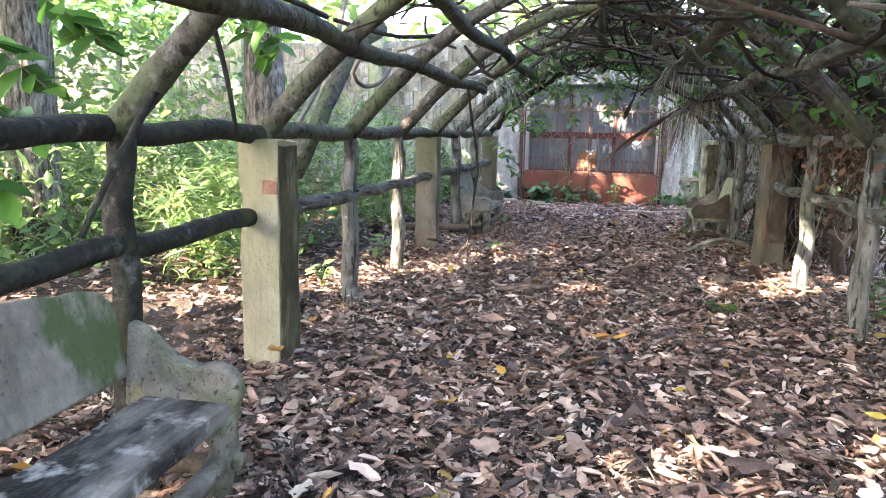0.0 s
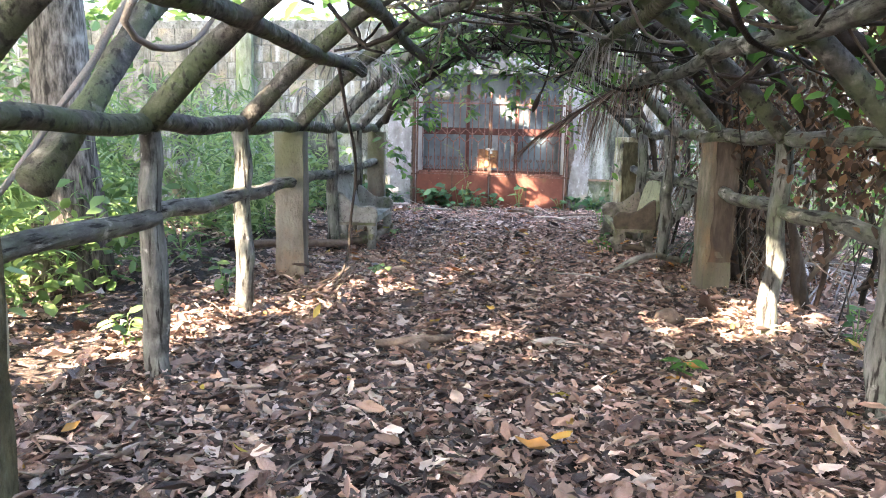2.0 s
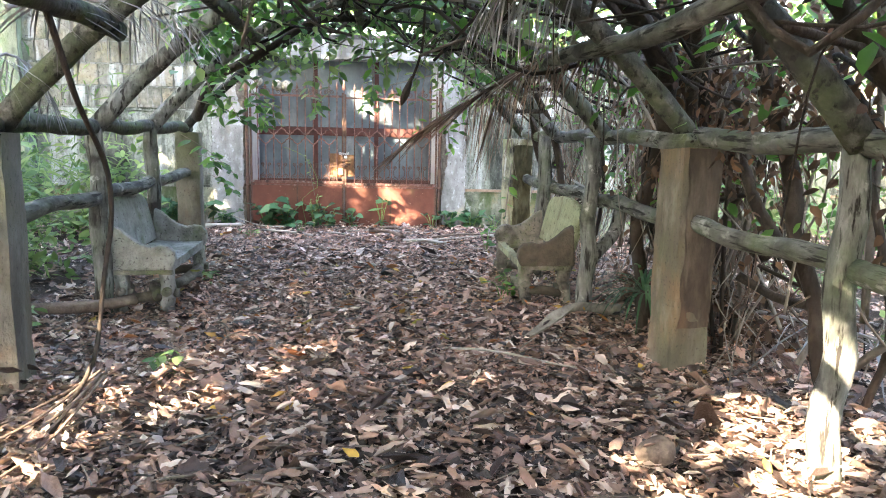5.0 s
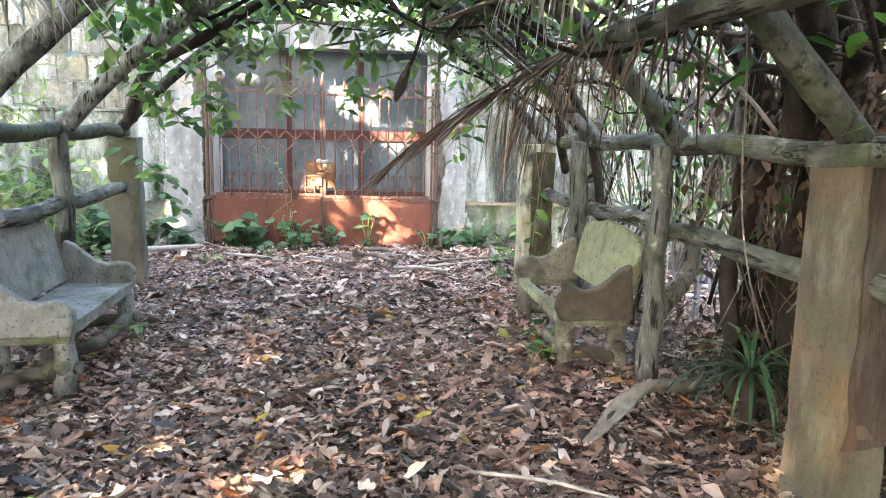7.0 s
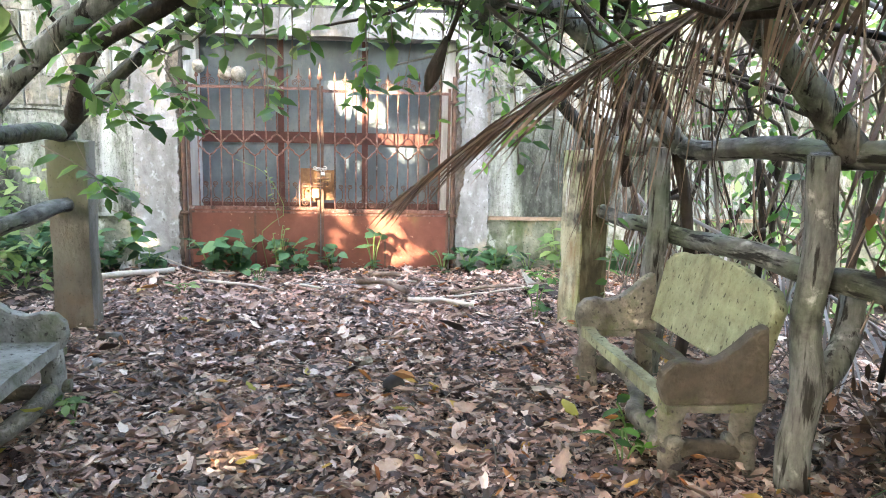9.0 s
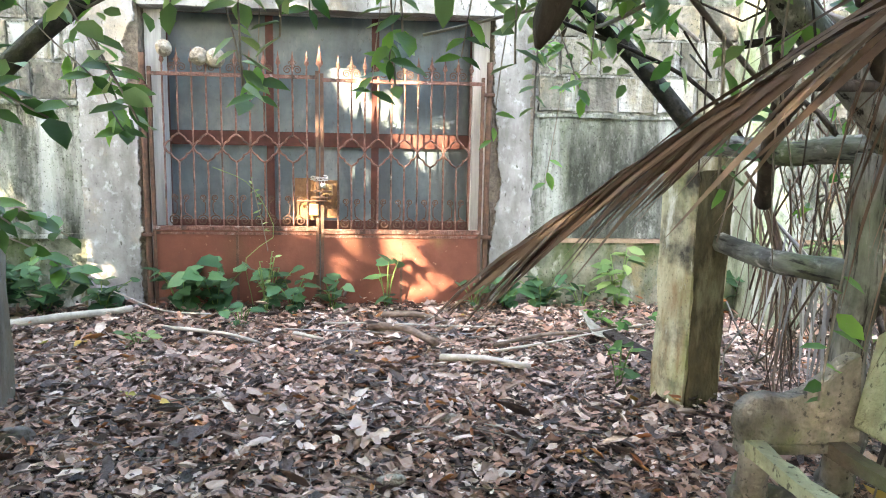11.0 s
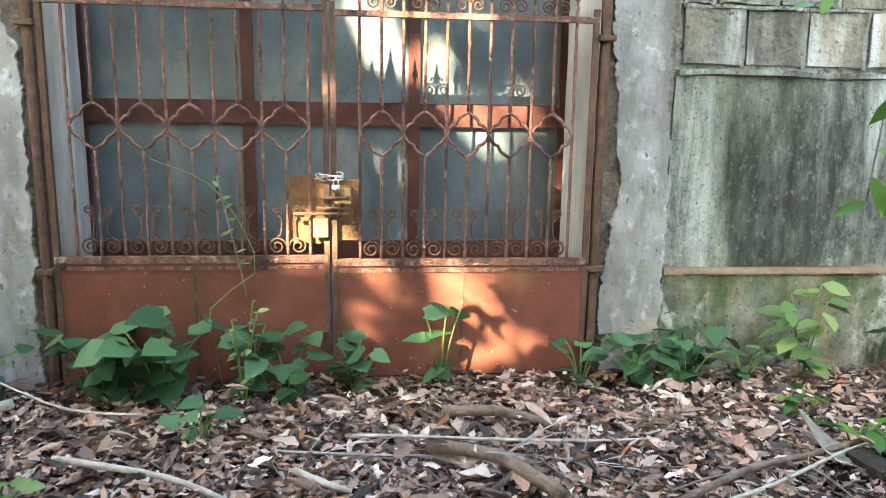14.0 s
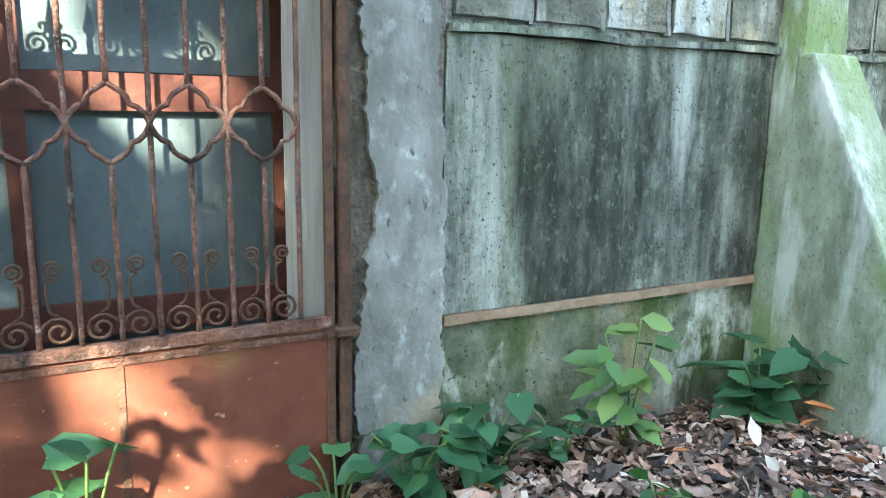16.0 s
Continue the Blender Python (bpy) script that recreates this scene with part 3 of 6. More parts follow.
# ---------------------------------------------------------------- ground
g = Geo()
xs = [-400, -120, -45] + [-20 + 0.8 * i for i in range(51)] + [45, 120, 400]
ys = [-400, -120, -45] + [-14 + 0.8 * i for i in range(56)] + [70, 150, 400]
for y in ys:
    for x in xs:
        g.v.append((x, y, 0.03 * noise.noise(Vector((x * 0.7, y * 0.7, 0))) - 0.02 if abs(x) < 40 else -0.02))
for j in range(len(ys) - 1):
    for i in range(len(xs) - 1):
        k = j * len(xs) + i
        g.f.append((k, k + 1, k + 1 + len(xs), k + len(xs)))
ground = tagged(part("ground", g, M_SOIL), "dark trodden earth under a thick layer of fallen leaves", "ground", kind="structure")


def litter(name, x0, x1, y0, y1, n, size, mat, label, lift=0.03, shape=CURLED, keep=None):
    p = np.column_stack([RNG.uniform(x0, x1, n), RNG.uniform(y0, y1, n), np.zeros(n)])
    if keep is not None:
        p = p[keep(p)]
    n = len(p)
    p[:, 2] = np.array([0.03 * noise.noise(Vector((a * 0.7, b * 0.7, 0))) - 0.012 for a, b in p[:, :2]]) + RNG.gamma(1.6, lift / 1.6, n)
    a = RNG.uniform(0, 2 * math.pi, n)
    along = np.column_stack([np.cos(a), np.sin(a), RNG.normal(0, 0.24, n)])
    up = np.column_stack([RNG.normal(0, 0.42, n), RNG.normal(0, 0.42, n), np.where(RNG.random(n) < 0.6, 1.0, -1.0)])
    ob = leaves(name, p, along, up, RNG.gamma(7, size / 7, n), mat, shape=shape)
    return tagged(ob, label, "leaf litter", kind="stuff")


WALL = pose(-0.35, 15.79, 0, 0, 0, -4)


def before_wall(p):
    return p[:, 1] < 15.72 - 0.07 * p[:, 0]


for k, shape in enumerate(DRY):
    litter("leaf_litter", -2.7, 2.55, 0.6, 15.8, 14500, 0.074, M_LITTER, "thick carpet of crumpled brown and mauve fallen leaves", 0.024, shape, before_wall)
    litter("leaf_litter", -2.5, 2.4, 0.8, 9.5, 650, 0.11, M_LITTER, "large crumpled dry leaves lying on the path", 0.035, shape, before_wall)
    # paler copy towards the gate paints in the brighter light there
    litter("leaf_litter", -2.5, 3.5, 8.5, 15.7, 6800, 0.07, M_LITTER_PALE, "dusty crumpled leaves before the gate, coloured paler for the open sky there", 0.025, shape, before_wall)
    litter("leaf_litter", -12, -2.6, -2, 15.9, 3400, 0.11, M_LITTER, "dry fallen leaves over the garden soil", 0.03, shape, before_wall)
    litter("leaf_litter", 2.4, 8, 1, 15.6, 2200, 0.11, M_LITTER, "dry fallen leaves under the vines", 0.03, shape, before_wall)
litter("leaf_litter", -2.7, 2.6, 0.6, 15.8, 16000, 0.09, M_LITTER, "rolled dry brown leaves on the path", 0.036, ROLLED, before_wall)
litter("leaf_litter", -2.7, 3.0, 0.6, 15.8, 34000, 0.045, M_LITTER, "small broken pieces of dry leaves on the path", 0.026, TORN, before_wall)
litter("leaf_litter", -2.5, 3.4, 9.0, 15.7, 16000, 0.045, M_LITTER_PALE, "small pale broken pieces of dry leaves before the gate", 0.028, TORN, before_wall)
litter("fallen_orange_leaves", -2.4, 3.2, 9.0, 15.5, 700, 0.08, M_LITTER_RUST, "rust-orange curled leaves in the litter", 0.045, ROLLED, before_wall)
litter("fallen_yellow_leaves", -2.2, 2.2, 1.2, 15.2, 260, 0.095, M_LITTER2, "yellow and orange leaves lying on the litter", 0.05, keep=before_wall)

g = Geo()
for i in range(800):
    p = Vector((RNG.uniform(-2.5, 2.4), RNG.uniform(1.5, 15.3), 0.05))
    a, ln = RNG.uniform(0, math.pi), RNG.uniform(0.08, 0.32)
    d = Vector((math.cos(a), math.sin(a), RNG.normal(0, 0.08))) * ln
    g.tube([p, p + d * 0.5 + Vector((0, 0, RNG.uniform(0, 0.02))), p + d], float(RNG.uniform(0.002, 0.005)), 4)
tagged(part("fallen_twigs", g, M_VINE_GREY), "thin dry twigs scattered over the litter", "twigs", kind="stuff")

# ---------------------------------------------------------------- boundary wall with the gate opening
TOP, TOP_WEST = 2.82, 3.5


def wall_piece(name, lo, hi, mat, label, step=0.14, amp=0.004, chip=0.006, seed=0.0):
    ob = part(name, rough_box(lo, hi, step, amp, seed, chip), mat, smooth=False)
    ob.matrix_world = WALL
    return tagged(ob, label, "wall", kind="structure")


wall_r = wall_piece("wall_north_east", (1.86, 0.05, -0.1), (14, 0.28, TOP), M_MORTAR, "grey concrete block boundary wall with stained panels", 0.5)
wall_l = wall_piece("wall_north_west", (-22, 0.05, -0.1), (-1.95, 0.28, TOP_WEST), M_MORTAR, "old grey block boundary wall with stained panels", 0.5)
pier_r = wall_piece("gate_pier_east", (1.488, 0.026, -0.1), (1.866, 0.34, TOP), M_BRICKY, "pale plastered gate pier with broken edges", 0.07, 0.006, 0.01, 3)
pier_l = wall_piece("gate_pier_west", (-1.985, 0.026, -0.1), (-1.488, 0.34, TOP), M_BRICKY, "pale plastered gate pier with broken plaster", 0.07, 0.006, 0.01, 8)


def plaster_skin(parent, inner, outer, bite_inner, bite_outer, seed):
    """A coat of plaster with ragged edges; the bites say how far each edge has broken away at a height."""
    zs = [-0.1 + 0.015 * i for i in range(195)]

    def ragged(z, k):
        return 0.016 * noise.noise(Vector((z * 8, seed, k))) + 0.018 * noise.noise(Vector((z * 23, seed, k))) + 0.012 * noise.noise(Vector((z * 61, seed, k)))
    sg = 1 if outer > inner else -1
    left = [(inner + sg * (bite_inner(z) + 0.01 + ragged(z, 0)), z) for z in zs]
    right = [(outer - sg * (bite_outer(z) + 0.006 + ragged(z, 5)), z) for z in zs]
    g = Geo()
    for (a, z), (b, _) in zip(left, right):
        g.v += [(a, 0.0, z), (a, 0.028, z), (b, 0.0, z), (b, 0.028, z)]
    for i in range(len(zs) - 1):
        k = 4 * i
        g.f += [(k, k + 4, k + 6, k + 2), (k + 1, k + 5, k + 4, k), (k + 2, k + 6, k + 7, k + 3)]
    part("plaster_coat", g, M_PLASTER, parent, "pale blotched plaster with ragged edges", smooth=False)


def bump_at(z, mid, half, depth):
    return depth * max(0.0, 1 - ((z - mid) / half) ** 2) ** 0.5 if abs(z - mid) < half else 0.0


plaster_skin(pier_r, 1.488, 1.866, lambda z: bump_at(z, 1.2, 0.62, 0.055) + bump_at(z, 1.1, 0.16, 0.035) + bump_at(z, 0.0, 0.3, 0.02), lambda z: 0.035 if z > 1.5 else 0.02 * max(0, z - 1.1) * 2, 2.0)
plaster_skin(pier_l, -1.488, -1.985, lambda z: 0.015 + bump_at(z, 2.1, 0.3, 0.10) + bump_at(z, 0.35, 0.3, 0.02), lambda z: 0.0, 7.0)
lintel = wall_piece("gate_lintel", (-1.486, -0.02, 2.53), (1.486, 0.34, 2.82), M_PLASTER, "concrete beam over the gate", 0.12, 0.006, 0.012, 5)

# plaster panel, strip and plinth on the wall beside the gate
BAYS = [(wall_r, a, b) for a, b in zip((1.866, 3.66, 5.4, 7.2, 9.0), (3.65, 5.39, 7.19, 8.99, 10.8))] + \
       [(wall_l, a, b) for a, b in zip((-3.3, -4.68, -6.6, -8.28, -10.2, -12.2), (-1.985, -3.31, -4.99, -6.61, -8.59, -10.21))]
for i, (w, a, b) in enumerate(BAYS):
    for k, (lo, hi, m, nm) in enumerate([(-0.1, 0.585, M_PLINTH, "plinth"), (0.63, 1.70, M_WALL, "panel")]):
        part(nm, rough_box((a, 0.022 if k else 0.03, lo), (b, 0.06, hi), 0.06, 0.0025, i + k * 3.3, 0.0015), m, w, smooth=False)
    part("cement_strip", rough_box((a, 0.006, 0.588), (b, 0.06, 0.628), 0.1, 0.003, i, 0.004), M_BAND if w is wall_r else M_WALL, w, "thin reddish cement strip" if w is wall_r else "", smooth=False)
    for z in (0.985, 1.355):
        part("joint", rough_box((a, 0.0195, z), (b, 0.05, z + 0.007), 0.05, 0.0035, i + z, 0.002), M_WALL, w, smooth=False)
    part("ledge", rough_box((a, -0.008, 1.702), (b, 0.06, 1.735), 0.06, 0.007, i + 4, 0.008), M_WALL, w, smooth=False)

# single blocks, with squeezed-out mortar between them
BW, BH = 0.36, 0.32
BLOCKS = [rough_box((0, 0, 0), (BW - 0.014, 0.04, BH - 0.012), 0.06, 0.008, q, 0.012).mesh("block", M_BLOCK, False) for q in (1, 5, 9, 14)]
MORTAR = [rough_box((0, -0.004, 0), (0.022, 0.05, BH), 0.022, 0.011, q, 0.004).mesh("mortar", M_MORTAR, False) for q in (2, 4, 8)]
BED = rough_box((0, -0.006, -0.012), (BW, 0.05, 0.008), 0.03, 0.010, 3, 0.004).mesh("mortar_bed", M_MORTAR, False)
FAR = {1: Geo(), -1: Geo()}
for side, u0, u1, z0, off in ((1, 1.885, 13.6, 1.745, 0.0), (-1, 1.99, 21.6, 1.745, 0.1)):
    parent = wall_r if side > 0 else wall_l
    for row in range(8):
        z = z0 + row * BH
        if z + BH > (TOP if side > 0 else TOP_WEST) + 0.06:
            break
        for col in range(56):
            lo = u0 + (col - (0.5 if row % 2 else 0.0)) * BW
            u = lo if side > 0 else -lo - BW
            if lo > u1:
                break
            if lo < 5.0:
                cut = max(0.0, u0 - lo)
                put = Matrix.Translation((u + (cut if side > 0 else 0.0), 0.022 + 0.01 * RNG.random(), z)) @ Matrix.Diagonal(((BW - cut) / BW, 1, 1, 1))
                for nm, me, mv in (("block", BLOCKS[int(RNG.integers(4))], (0.01, 0, 0.008)), ("mortar", MORTAR[int(RNG.integers(3))], (-0.02, -0.004, 0)), ("mortar_bed", BED, (0, -0.004, 0))):
                    if nm == "mortar" and (cut or RNG.random() < (0.15 if side > 0 else 0.4)):
                        continue
                    if nm == "mortar_bed" and (row == 0 and side > 0 or side < 0 and RNG.random() < 0.35):
                        continue
                    ob = new(nm, me)
                    ob.parent = parent
                    ob.matrix_local = put @ Matrix.Translation(mv)
            else:
                FAR[side].box((u + 0.01, 0.03, z + 0.008), (u + BW - 0.01, 0.055, z + BH - 0.008))
for side, parent in ((1, wall_r), (-1, wall_l)):
    ob = part("far_blocks", FAR[side], M_BLOCK, parent, smooth=False)
    tagged(ob, kind="stuff")

# buttressed pilaster east of the gate
pil = thing("wall_buttress", "green-stained concrete pilaster with a sloping brace on the wall", "buttress", WALL, kind="structure")
part("pilaster", rough_box((3.66, -0.12, -0.1), (3.98, 0.06, 2.75), 0.1, 0.006, 2, 0.012), M_BUTTRESS, pil, smooth=False)
g = Geo().prism([(-0.11, 1.70), (-0.20, 1.70), (-0.88, 0.34), (-0.90, -0.1), (-0.11, -0.1)], 0, 3.63, 3.95)
part("brace", g, M_BUTTRESS, pil, "sloping green-stained brace", smooth=False, bevel=0.015)
for u in (7.3, -5.0, -8.6, -12.2):
    p2 = thing("wall_pilaster", "grey concrete pilaster of the boundary wall", "pilaster", WALL, kind="structure")
    part("shaft", rough_box((u, -0.10, -0.1), (u + 0.32, 0.06, 3.6 if u < 0 else 2.9), 0.2, 0.006, u, 0.012), M_BUTTRESS, p2, smooth=False)

# boundary wall on the garden side and a far one behind, which close the place
w = part("wall_west", rough_box((-15.2, -14, -0.1), (-15, 17, 2.6), 0.8, 0.01, 4, 0.01), M_WALL, smooth=False)
tagged(w, "grey boundary wall behind the garden", "wall", kind="structure")
w = part("wall_east", rough_box((9.0, -14, -0.1), (9.2, 15.2, 2.6), 0.8, 0.01, 4, 0.01), M_WALL, smooth=False)
tagged(w, "grey boundary wall behind the vines", "wall", kind="structure")

# ---------------------------------------------------------------- the gate
gate = thing("iron_gate", "rusty red-brown wrought iron double gate, chained shut", "gate", WALL)


def scroll(g, u, z, r, turn, start, flip=1, v=0.0, wire=0.006, loops=1.35):
    """A spiral of flat iron, from the outside in."""
    pts = []
    for i in range(19):
        k = i / 18
        a = start + flip * turn * k * loops * 2 * math.pi
        q = r * (1 - 0.78 * k)
        pts.append((u + q * math.cos(a), v, z + q * math.sin(a)))
    g.tube(pts, wire, 5)


def wavy(u, z0, z1, seed):
    n = max(3, int((z1 - z0) / 0.05))
    return [(u + 0.0035 * noise.noise(Vector((seed, i * 0.9, 0))), 0.0035 * noise.noise(Vector((i * 0.9, seed, 3))), z0 + (z1 - z0) * i / n) for i in range(n + 1)]


def spike(g, u, z, s=1.0):
    w = 0.021 * s
    ring = [(0.007, 0.0), (0.007, 0.03 * s), (w, 0.05 * s), (0.009 * s, 0.10 * s), (0.001, 0.155 * s)]
    vs, n = [], 6
    for r, h in ring:
        vs += [(u + r * math.cos(2 * math.pi * j / n), 0.55 * r * math.sin(2 * math.pi * j / n), z + h) for j in range(n)]
    g.add(vs, [(i * n + j, i * n + (j + 1) % n, (i + 1) * n + (j + 1) % n, (i + 1) * n + j) for i in range(len(ring) - 1) for j in range(n)] + [tuple(range(n))[::-1]])


ZB, ZT = 0.70, 1.985
for side in (-1, 1):
    leaf = part("gate_leaf", Geo().box((min(side * 0.014, side * 1.40), -0.006, 0.03), (max(side * 0.014, side * 1.40), 0.0, 0.675)), M_RUST, gate,
                "red-brown sheet panel of the gate leaf", smooth=False)
    dz = -0.02 if side > 0 else 0.0
    for nm, u0, u1, z0, z1, vv in [("bottom_bar", 0.014, 1.413, 0.0, 0.035, 0.016), ("middle_bar", 0.014, 1.413, ZB - 0.025, ZB + 0.012, 0.018),
                                   ("lower_bar", 0.03, 1.39, ZB - 0.062, ZB - 0.040, 0.012), ("top_bar", 0.014, 1.413, ZT - 0.014, ZT + 0.016, 0.017),
                                   ("meeting_stile", 0.006, 0.034, 0.0, 2.04, 0.016), ("hinge_stile", 1.387, 1.415, 0.0, 2.04, 0.016),
                                   ("panel_rib", 0.70, 0.722, 0.03, ZB - 0.03, 0.011)]:
        a, b = sorted((side * u0, side * u1))
        part(nm, rough_box((a, -vv, z0 + dz), (b, vv, z1 + dz), 0.2, 0.0012, u0 + z0), M_IRON if "bar" in nm else M_IRON_DARK, leaf, smooth=False)
    pitch = 0.238 if side < 0 else 0.228
    for i in range(6):
        ub = side * (1.297 - pitch * i)
        part("bar", Geo().tube(wavy(ub, ZB + dz, ZT + dz + 0.07, i + side * 9.1), 0.0088, 6), M_IRON, leaf)
        g = Geo()
        spike(g, ub, ZT + dz + 0.06)
        part("spear_point", g, M_IRON, leaf)
    for i in range(5):
        uq = side * (1.297 - pitch * (i + 0.5))
        q = Geo()
        q.tube(wavy(uq, ZB + dz, 1.262 + dz, i + side * 5.3), 0.0088, 6)
        q.tube(wavy(uq, 1.50 + dz, ZT + dz + 0.07, i + side * 3.7), 0.0088, 6)
        zc, kx = 1.381 + dz, pitch / 0.244
        for sx in (-1, 1):
            outline = [(0.0, 0.118), (0.020, 0.106), (0.046, 0.090), (0.058, 0.076), (0.066, 0.056), (0.086, 0.050), (0.106, 0.032), (0.122, 0.0),
                       (0.106, -0.032), (0.086, -0.050), (0.066, -0.056), (0.058, -0.076), (0.046, -0.090), (0.020, -0.106), (0.0, -0.118)]
            q.tube([(uq + sx * a * kx, 0, zc + b) for a, b in outline], 0.0088, 6)
        part("quatrefoil_bar", q, M_IRON, leaf)
        g = Geo()
        spike(g, uq, ZT + dz + 0.06, 1.1 if i % 2 else 1.0)
        part("spear_point", g, M_IRON, leaf)
        for sx in (-1, 1):
            g = Geo()
            scroll(g, uq + sx * 0.056, ZB + dz + 0.062, 0.049, 1, radians(180 if sx > 0 else 0), -sx, wire=0.0058, loops=1.7)
            part("scroll", g, M_IRON_DARK, leaf)
            g = Geo()
            scroll(g, uq + sx * 0.042, ZT + dz + 0.058, 0.037, 1, radians(180 if sx > 0 else 0), -sx, wire=0.005, loops=1.6)
            g.tube([(uq + sx * 0.02, 0, ZT + dz + 0.088), (uq + sx * 0.012, 0, ZT + dz + 0.11), (uq + sx * 0.02, 0, ZT + dz + 0.128), (uq + sx * 0.032, 0, ZT + dz + 0.122), (uq + sx * 0.03, 0, ZT + dz + 0.108)], 0.0045, 5)
            part("scroll", g, M_IRON_DARK, leaf)
            g = Geo()
            scroll(g, uq + sx * 0.052, 0.955 + dz, 0.029, 1, radians(-90), -sx, wire=0.0052, loops=1.7)
            g.tube([(uq + sx * 0.052, 0, 0.926 + dz), (uq + sx * 0.034, 0, 0.915 + dz), (uq + sx * 0.030, 0, 0.90 + dz), (uq + sx * 0.032, 0, 0.84 + dz), (uq + sx * 0.038, 0, 0.822 + dz), (uq + sx * 0.056, 0, 0.811 + dz)], 0.0052, 5)
            part("long_scroll", g, M_IRON_DARK, leaf)
g = Geo()
spike(g, 0.0, 2.02, 1.55)
part("centre_finial", g, M_IRON, gate, "large central spear point")
# lock plates, bolt, chain
part("lock_plate", rough_box((-0.215, 0.022, 0.775), (-0.01, 0.030, 1.135), 0.06, 0.002, 2), M_LOCKPLATE, gate, "sheet plate behind the lock", smooth=False)
part("lock_plate", rough_box((0.0, 0.022, 0.79), (0.165, 0.030, 1.12), 0.06, 0.002, 6), M_LOCKPLATE, gate, "rusty plate behind the lock", smooth=False)
part("lock_case", Geo().box((-0.09, -0.045, 0.815), (-0.01, -0.005, 0.915)), M_BRASS, gate, "brown rusted lock case", False, 0.006)
part("lock_case", Geo().box((0.022, -0.04, 0.99), (0.11, -0.005, 1.09)), M_BRASS, gate, "brown rusted lock case", False, 0.006)
g = Geo()
for u0, u1, z in ((-0.19, 0.06, 0.935), (-0.07, 0.10, 0.965), (-0.05, 0.1, 1.02)):
    g.box((u0, -0.05, z), (u1, -0.036, z + 0.014))
g.tube([(0.05, -0.045, 0.94), (0.05, -0.05, 1.0), (0.08, -0.05, 1.0), (0.08, -0.045, 0.95)], 0.006, 6)
part("bolt", g, M_IRON_DARK, gate, "sliding bolt")
part("lower_bolt", Geo().tube([(-0.14, -0.02, 0.29), (-0.02, -0.02, 0.29), (-0.02, -0.02, 0.33)], 0.009, 8), M_IRON_DARK, gate)
chain = thing("chain_and_padlock", "steel chain with a small padlock round the gate stiles", "chain", WALL)
for i in range(9):
    a = 2 * math.pi * i / 9
    c = Vector((0.06 * math.cos(a), -0.034 + 0.022 * math.sin(a), 1.135 + 0.014 * math.sin(2 * a)))
    t1 = Vector((-math.sin(a), 0.4 * math.cos(a), 0)).normalized()
    t2 = Vector((0, 0, 1)) if i % 2 else t1.cross(Vector((0, 0, 1)))
    part("link", Geo().tube([c + t1 * 0.026 * math.cos(b) + t2 * 0.011 * math.sin(b) for b in [2 * math.pi * k / 10 for k in range(11)]], 0.0042, 5, cap=False), M_STEEL, chain)
part("padlock", Geo().box((0.012, -0.075, 1.055), (0.052, -0.055, 1.095)).tube([(0.02, -0.065, 1.093), (0.02, -0.065, 1.12), (0.032, -0.065, 1.132), (0.044, -0.065, 1.12), (0.044, -0.065, 1.093)], 0.004, 6), M_STEEL, chain, "small steel padlock")
# posts and hinges
for side in (-1, 1):
    gp = thing("gate_post", "dark rusty pipe gate post beside the pier", "gate post", WALL, "gate posts")
    part("pipe", Geo().tube([(side * 1.457, 0.0, -0.05 + 0.1 * i) for i in range(23)], 0.026, 10, 0.06, side), M_IRON_DARK, gp)
    for z in (0.62, 1.86):
        part("hinge", Geo().box((side * 1.457 - 0.045, -0.045, z), (side * 1.457 + 0.045, 0.03, z + 0.03)), M_IRON_DARK, gp, smooth=False, bevel=0.004)
    jm = thing("door_jamb", "pale grey weathered timber jamb behind the gate", "door jamb", WALL, kind="structure")
    a, b = sorted((side * 1.335, side * 1.475))
    part("timber", rough_box((a, 0.16, -0.05), (b, 0.30, 2.53), 0.15, 0.003, side), M_JAMB, jm, smooth=False)

# sheet-metal screen behind the gate
screen = thing("sheet_screen", "blue-grey sheet screen in a red-brown steel frame", "screen", WALL)
for a, b in ((-1.62, -0.51), (-0.45, 0.44), (0.50, 1.62)):
    for z0, z1 in ((0.0, 1.40), (1.53, 2.66)):
        part("sheet", rough_box((a, 0.462, z0), (b, 0.468, z1), 0.25, 0.002, a + z0), M_SHEET, screen, smooth=False)
for u in (-1.40, -0.48, 0.47, 1.37):
    part("mullion", rough_box((u - 0.034, 0.44, 0.0), (u + 0.034, 0.49, 2.66), 0.3, 0.002, u), M_REDFRAME, screen, smooth=False)
for z in (0.66, 1.465, 2.62):
    part("rail", rough_box((-1.62, 0.432, z - 0.068), (1.62, 0.486, z + 0.06), 0.3, 0.003, z), M_REDFRAME, screen, smooth=False)
# added dark sheet that stands for the shade in the opening
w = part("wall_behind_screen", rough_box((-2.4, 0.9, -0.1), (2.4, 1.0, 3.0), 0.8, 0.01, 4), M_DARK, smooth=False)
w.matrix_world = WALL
tagged(w, "dark sheet added for the unlit space behind the screen", "wall", kind="structure")
for i, (u, r, z) in enumerate(((-1.27, 0.068, 2.19), (-0.99, 0.075, 2.13), (-0.86, 0.082, 2.12))):
    g = Geo()
    g.tube([(0, 0, r * 1.05 * (k - 6) / 6) for k in range(13)], [max(0.004, r * math.sqrt(max(0, 1 - ((k - 6) / 6.02) ** 2))) for k in range(13)], 12, 0.09, i)
    ob = part("coconut_shell", g, M_WHITE)
    ob.matrix_world = WALL @ pose(u, -0.005, z, 20 * i, 35 * i, 0)
    tagged(ob, "bleached round husk stuck on the gate's top spikes", "husk", "husks on the gate")

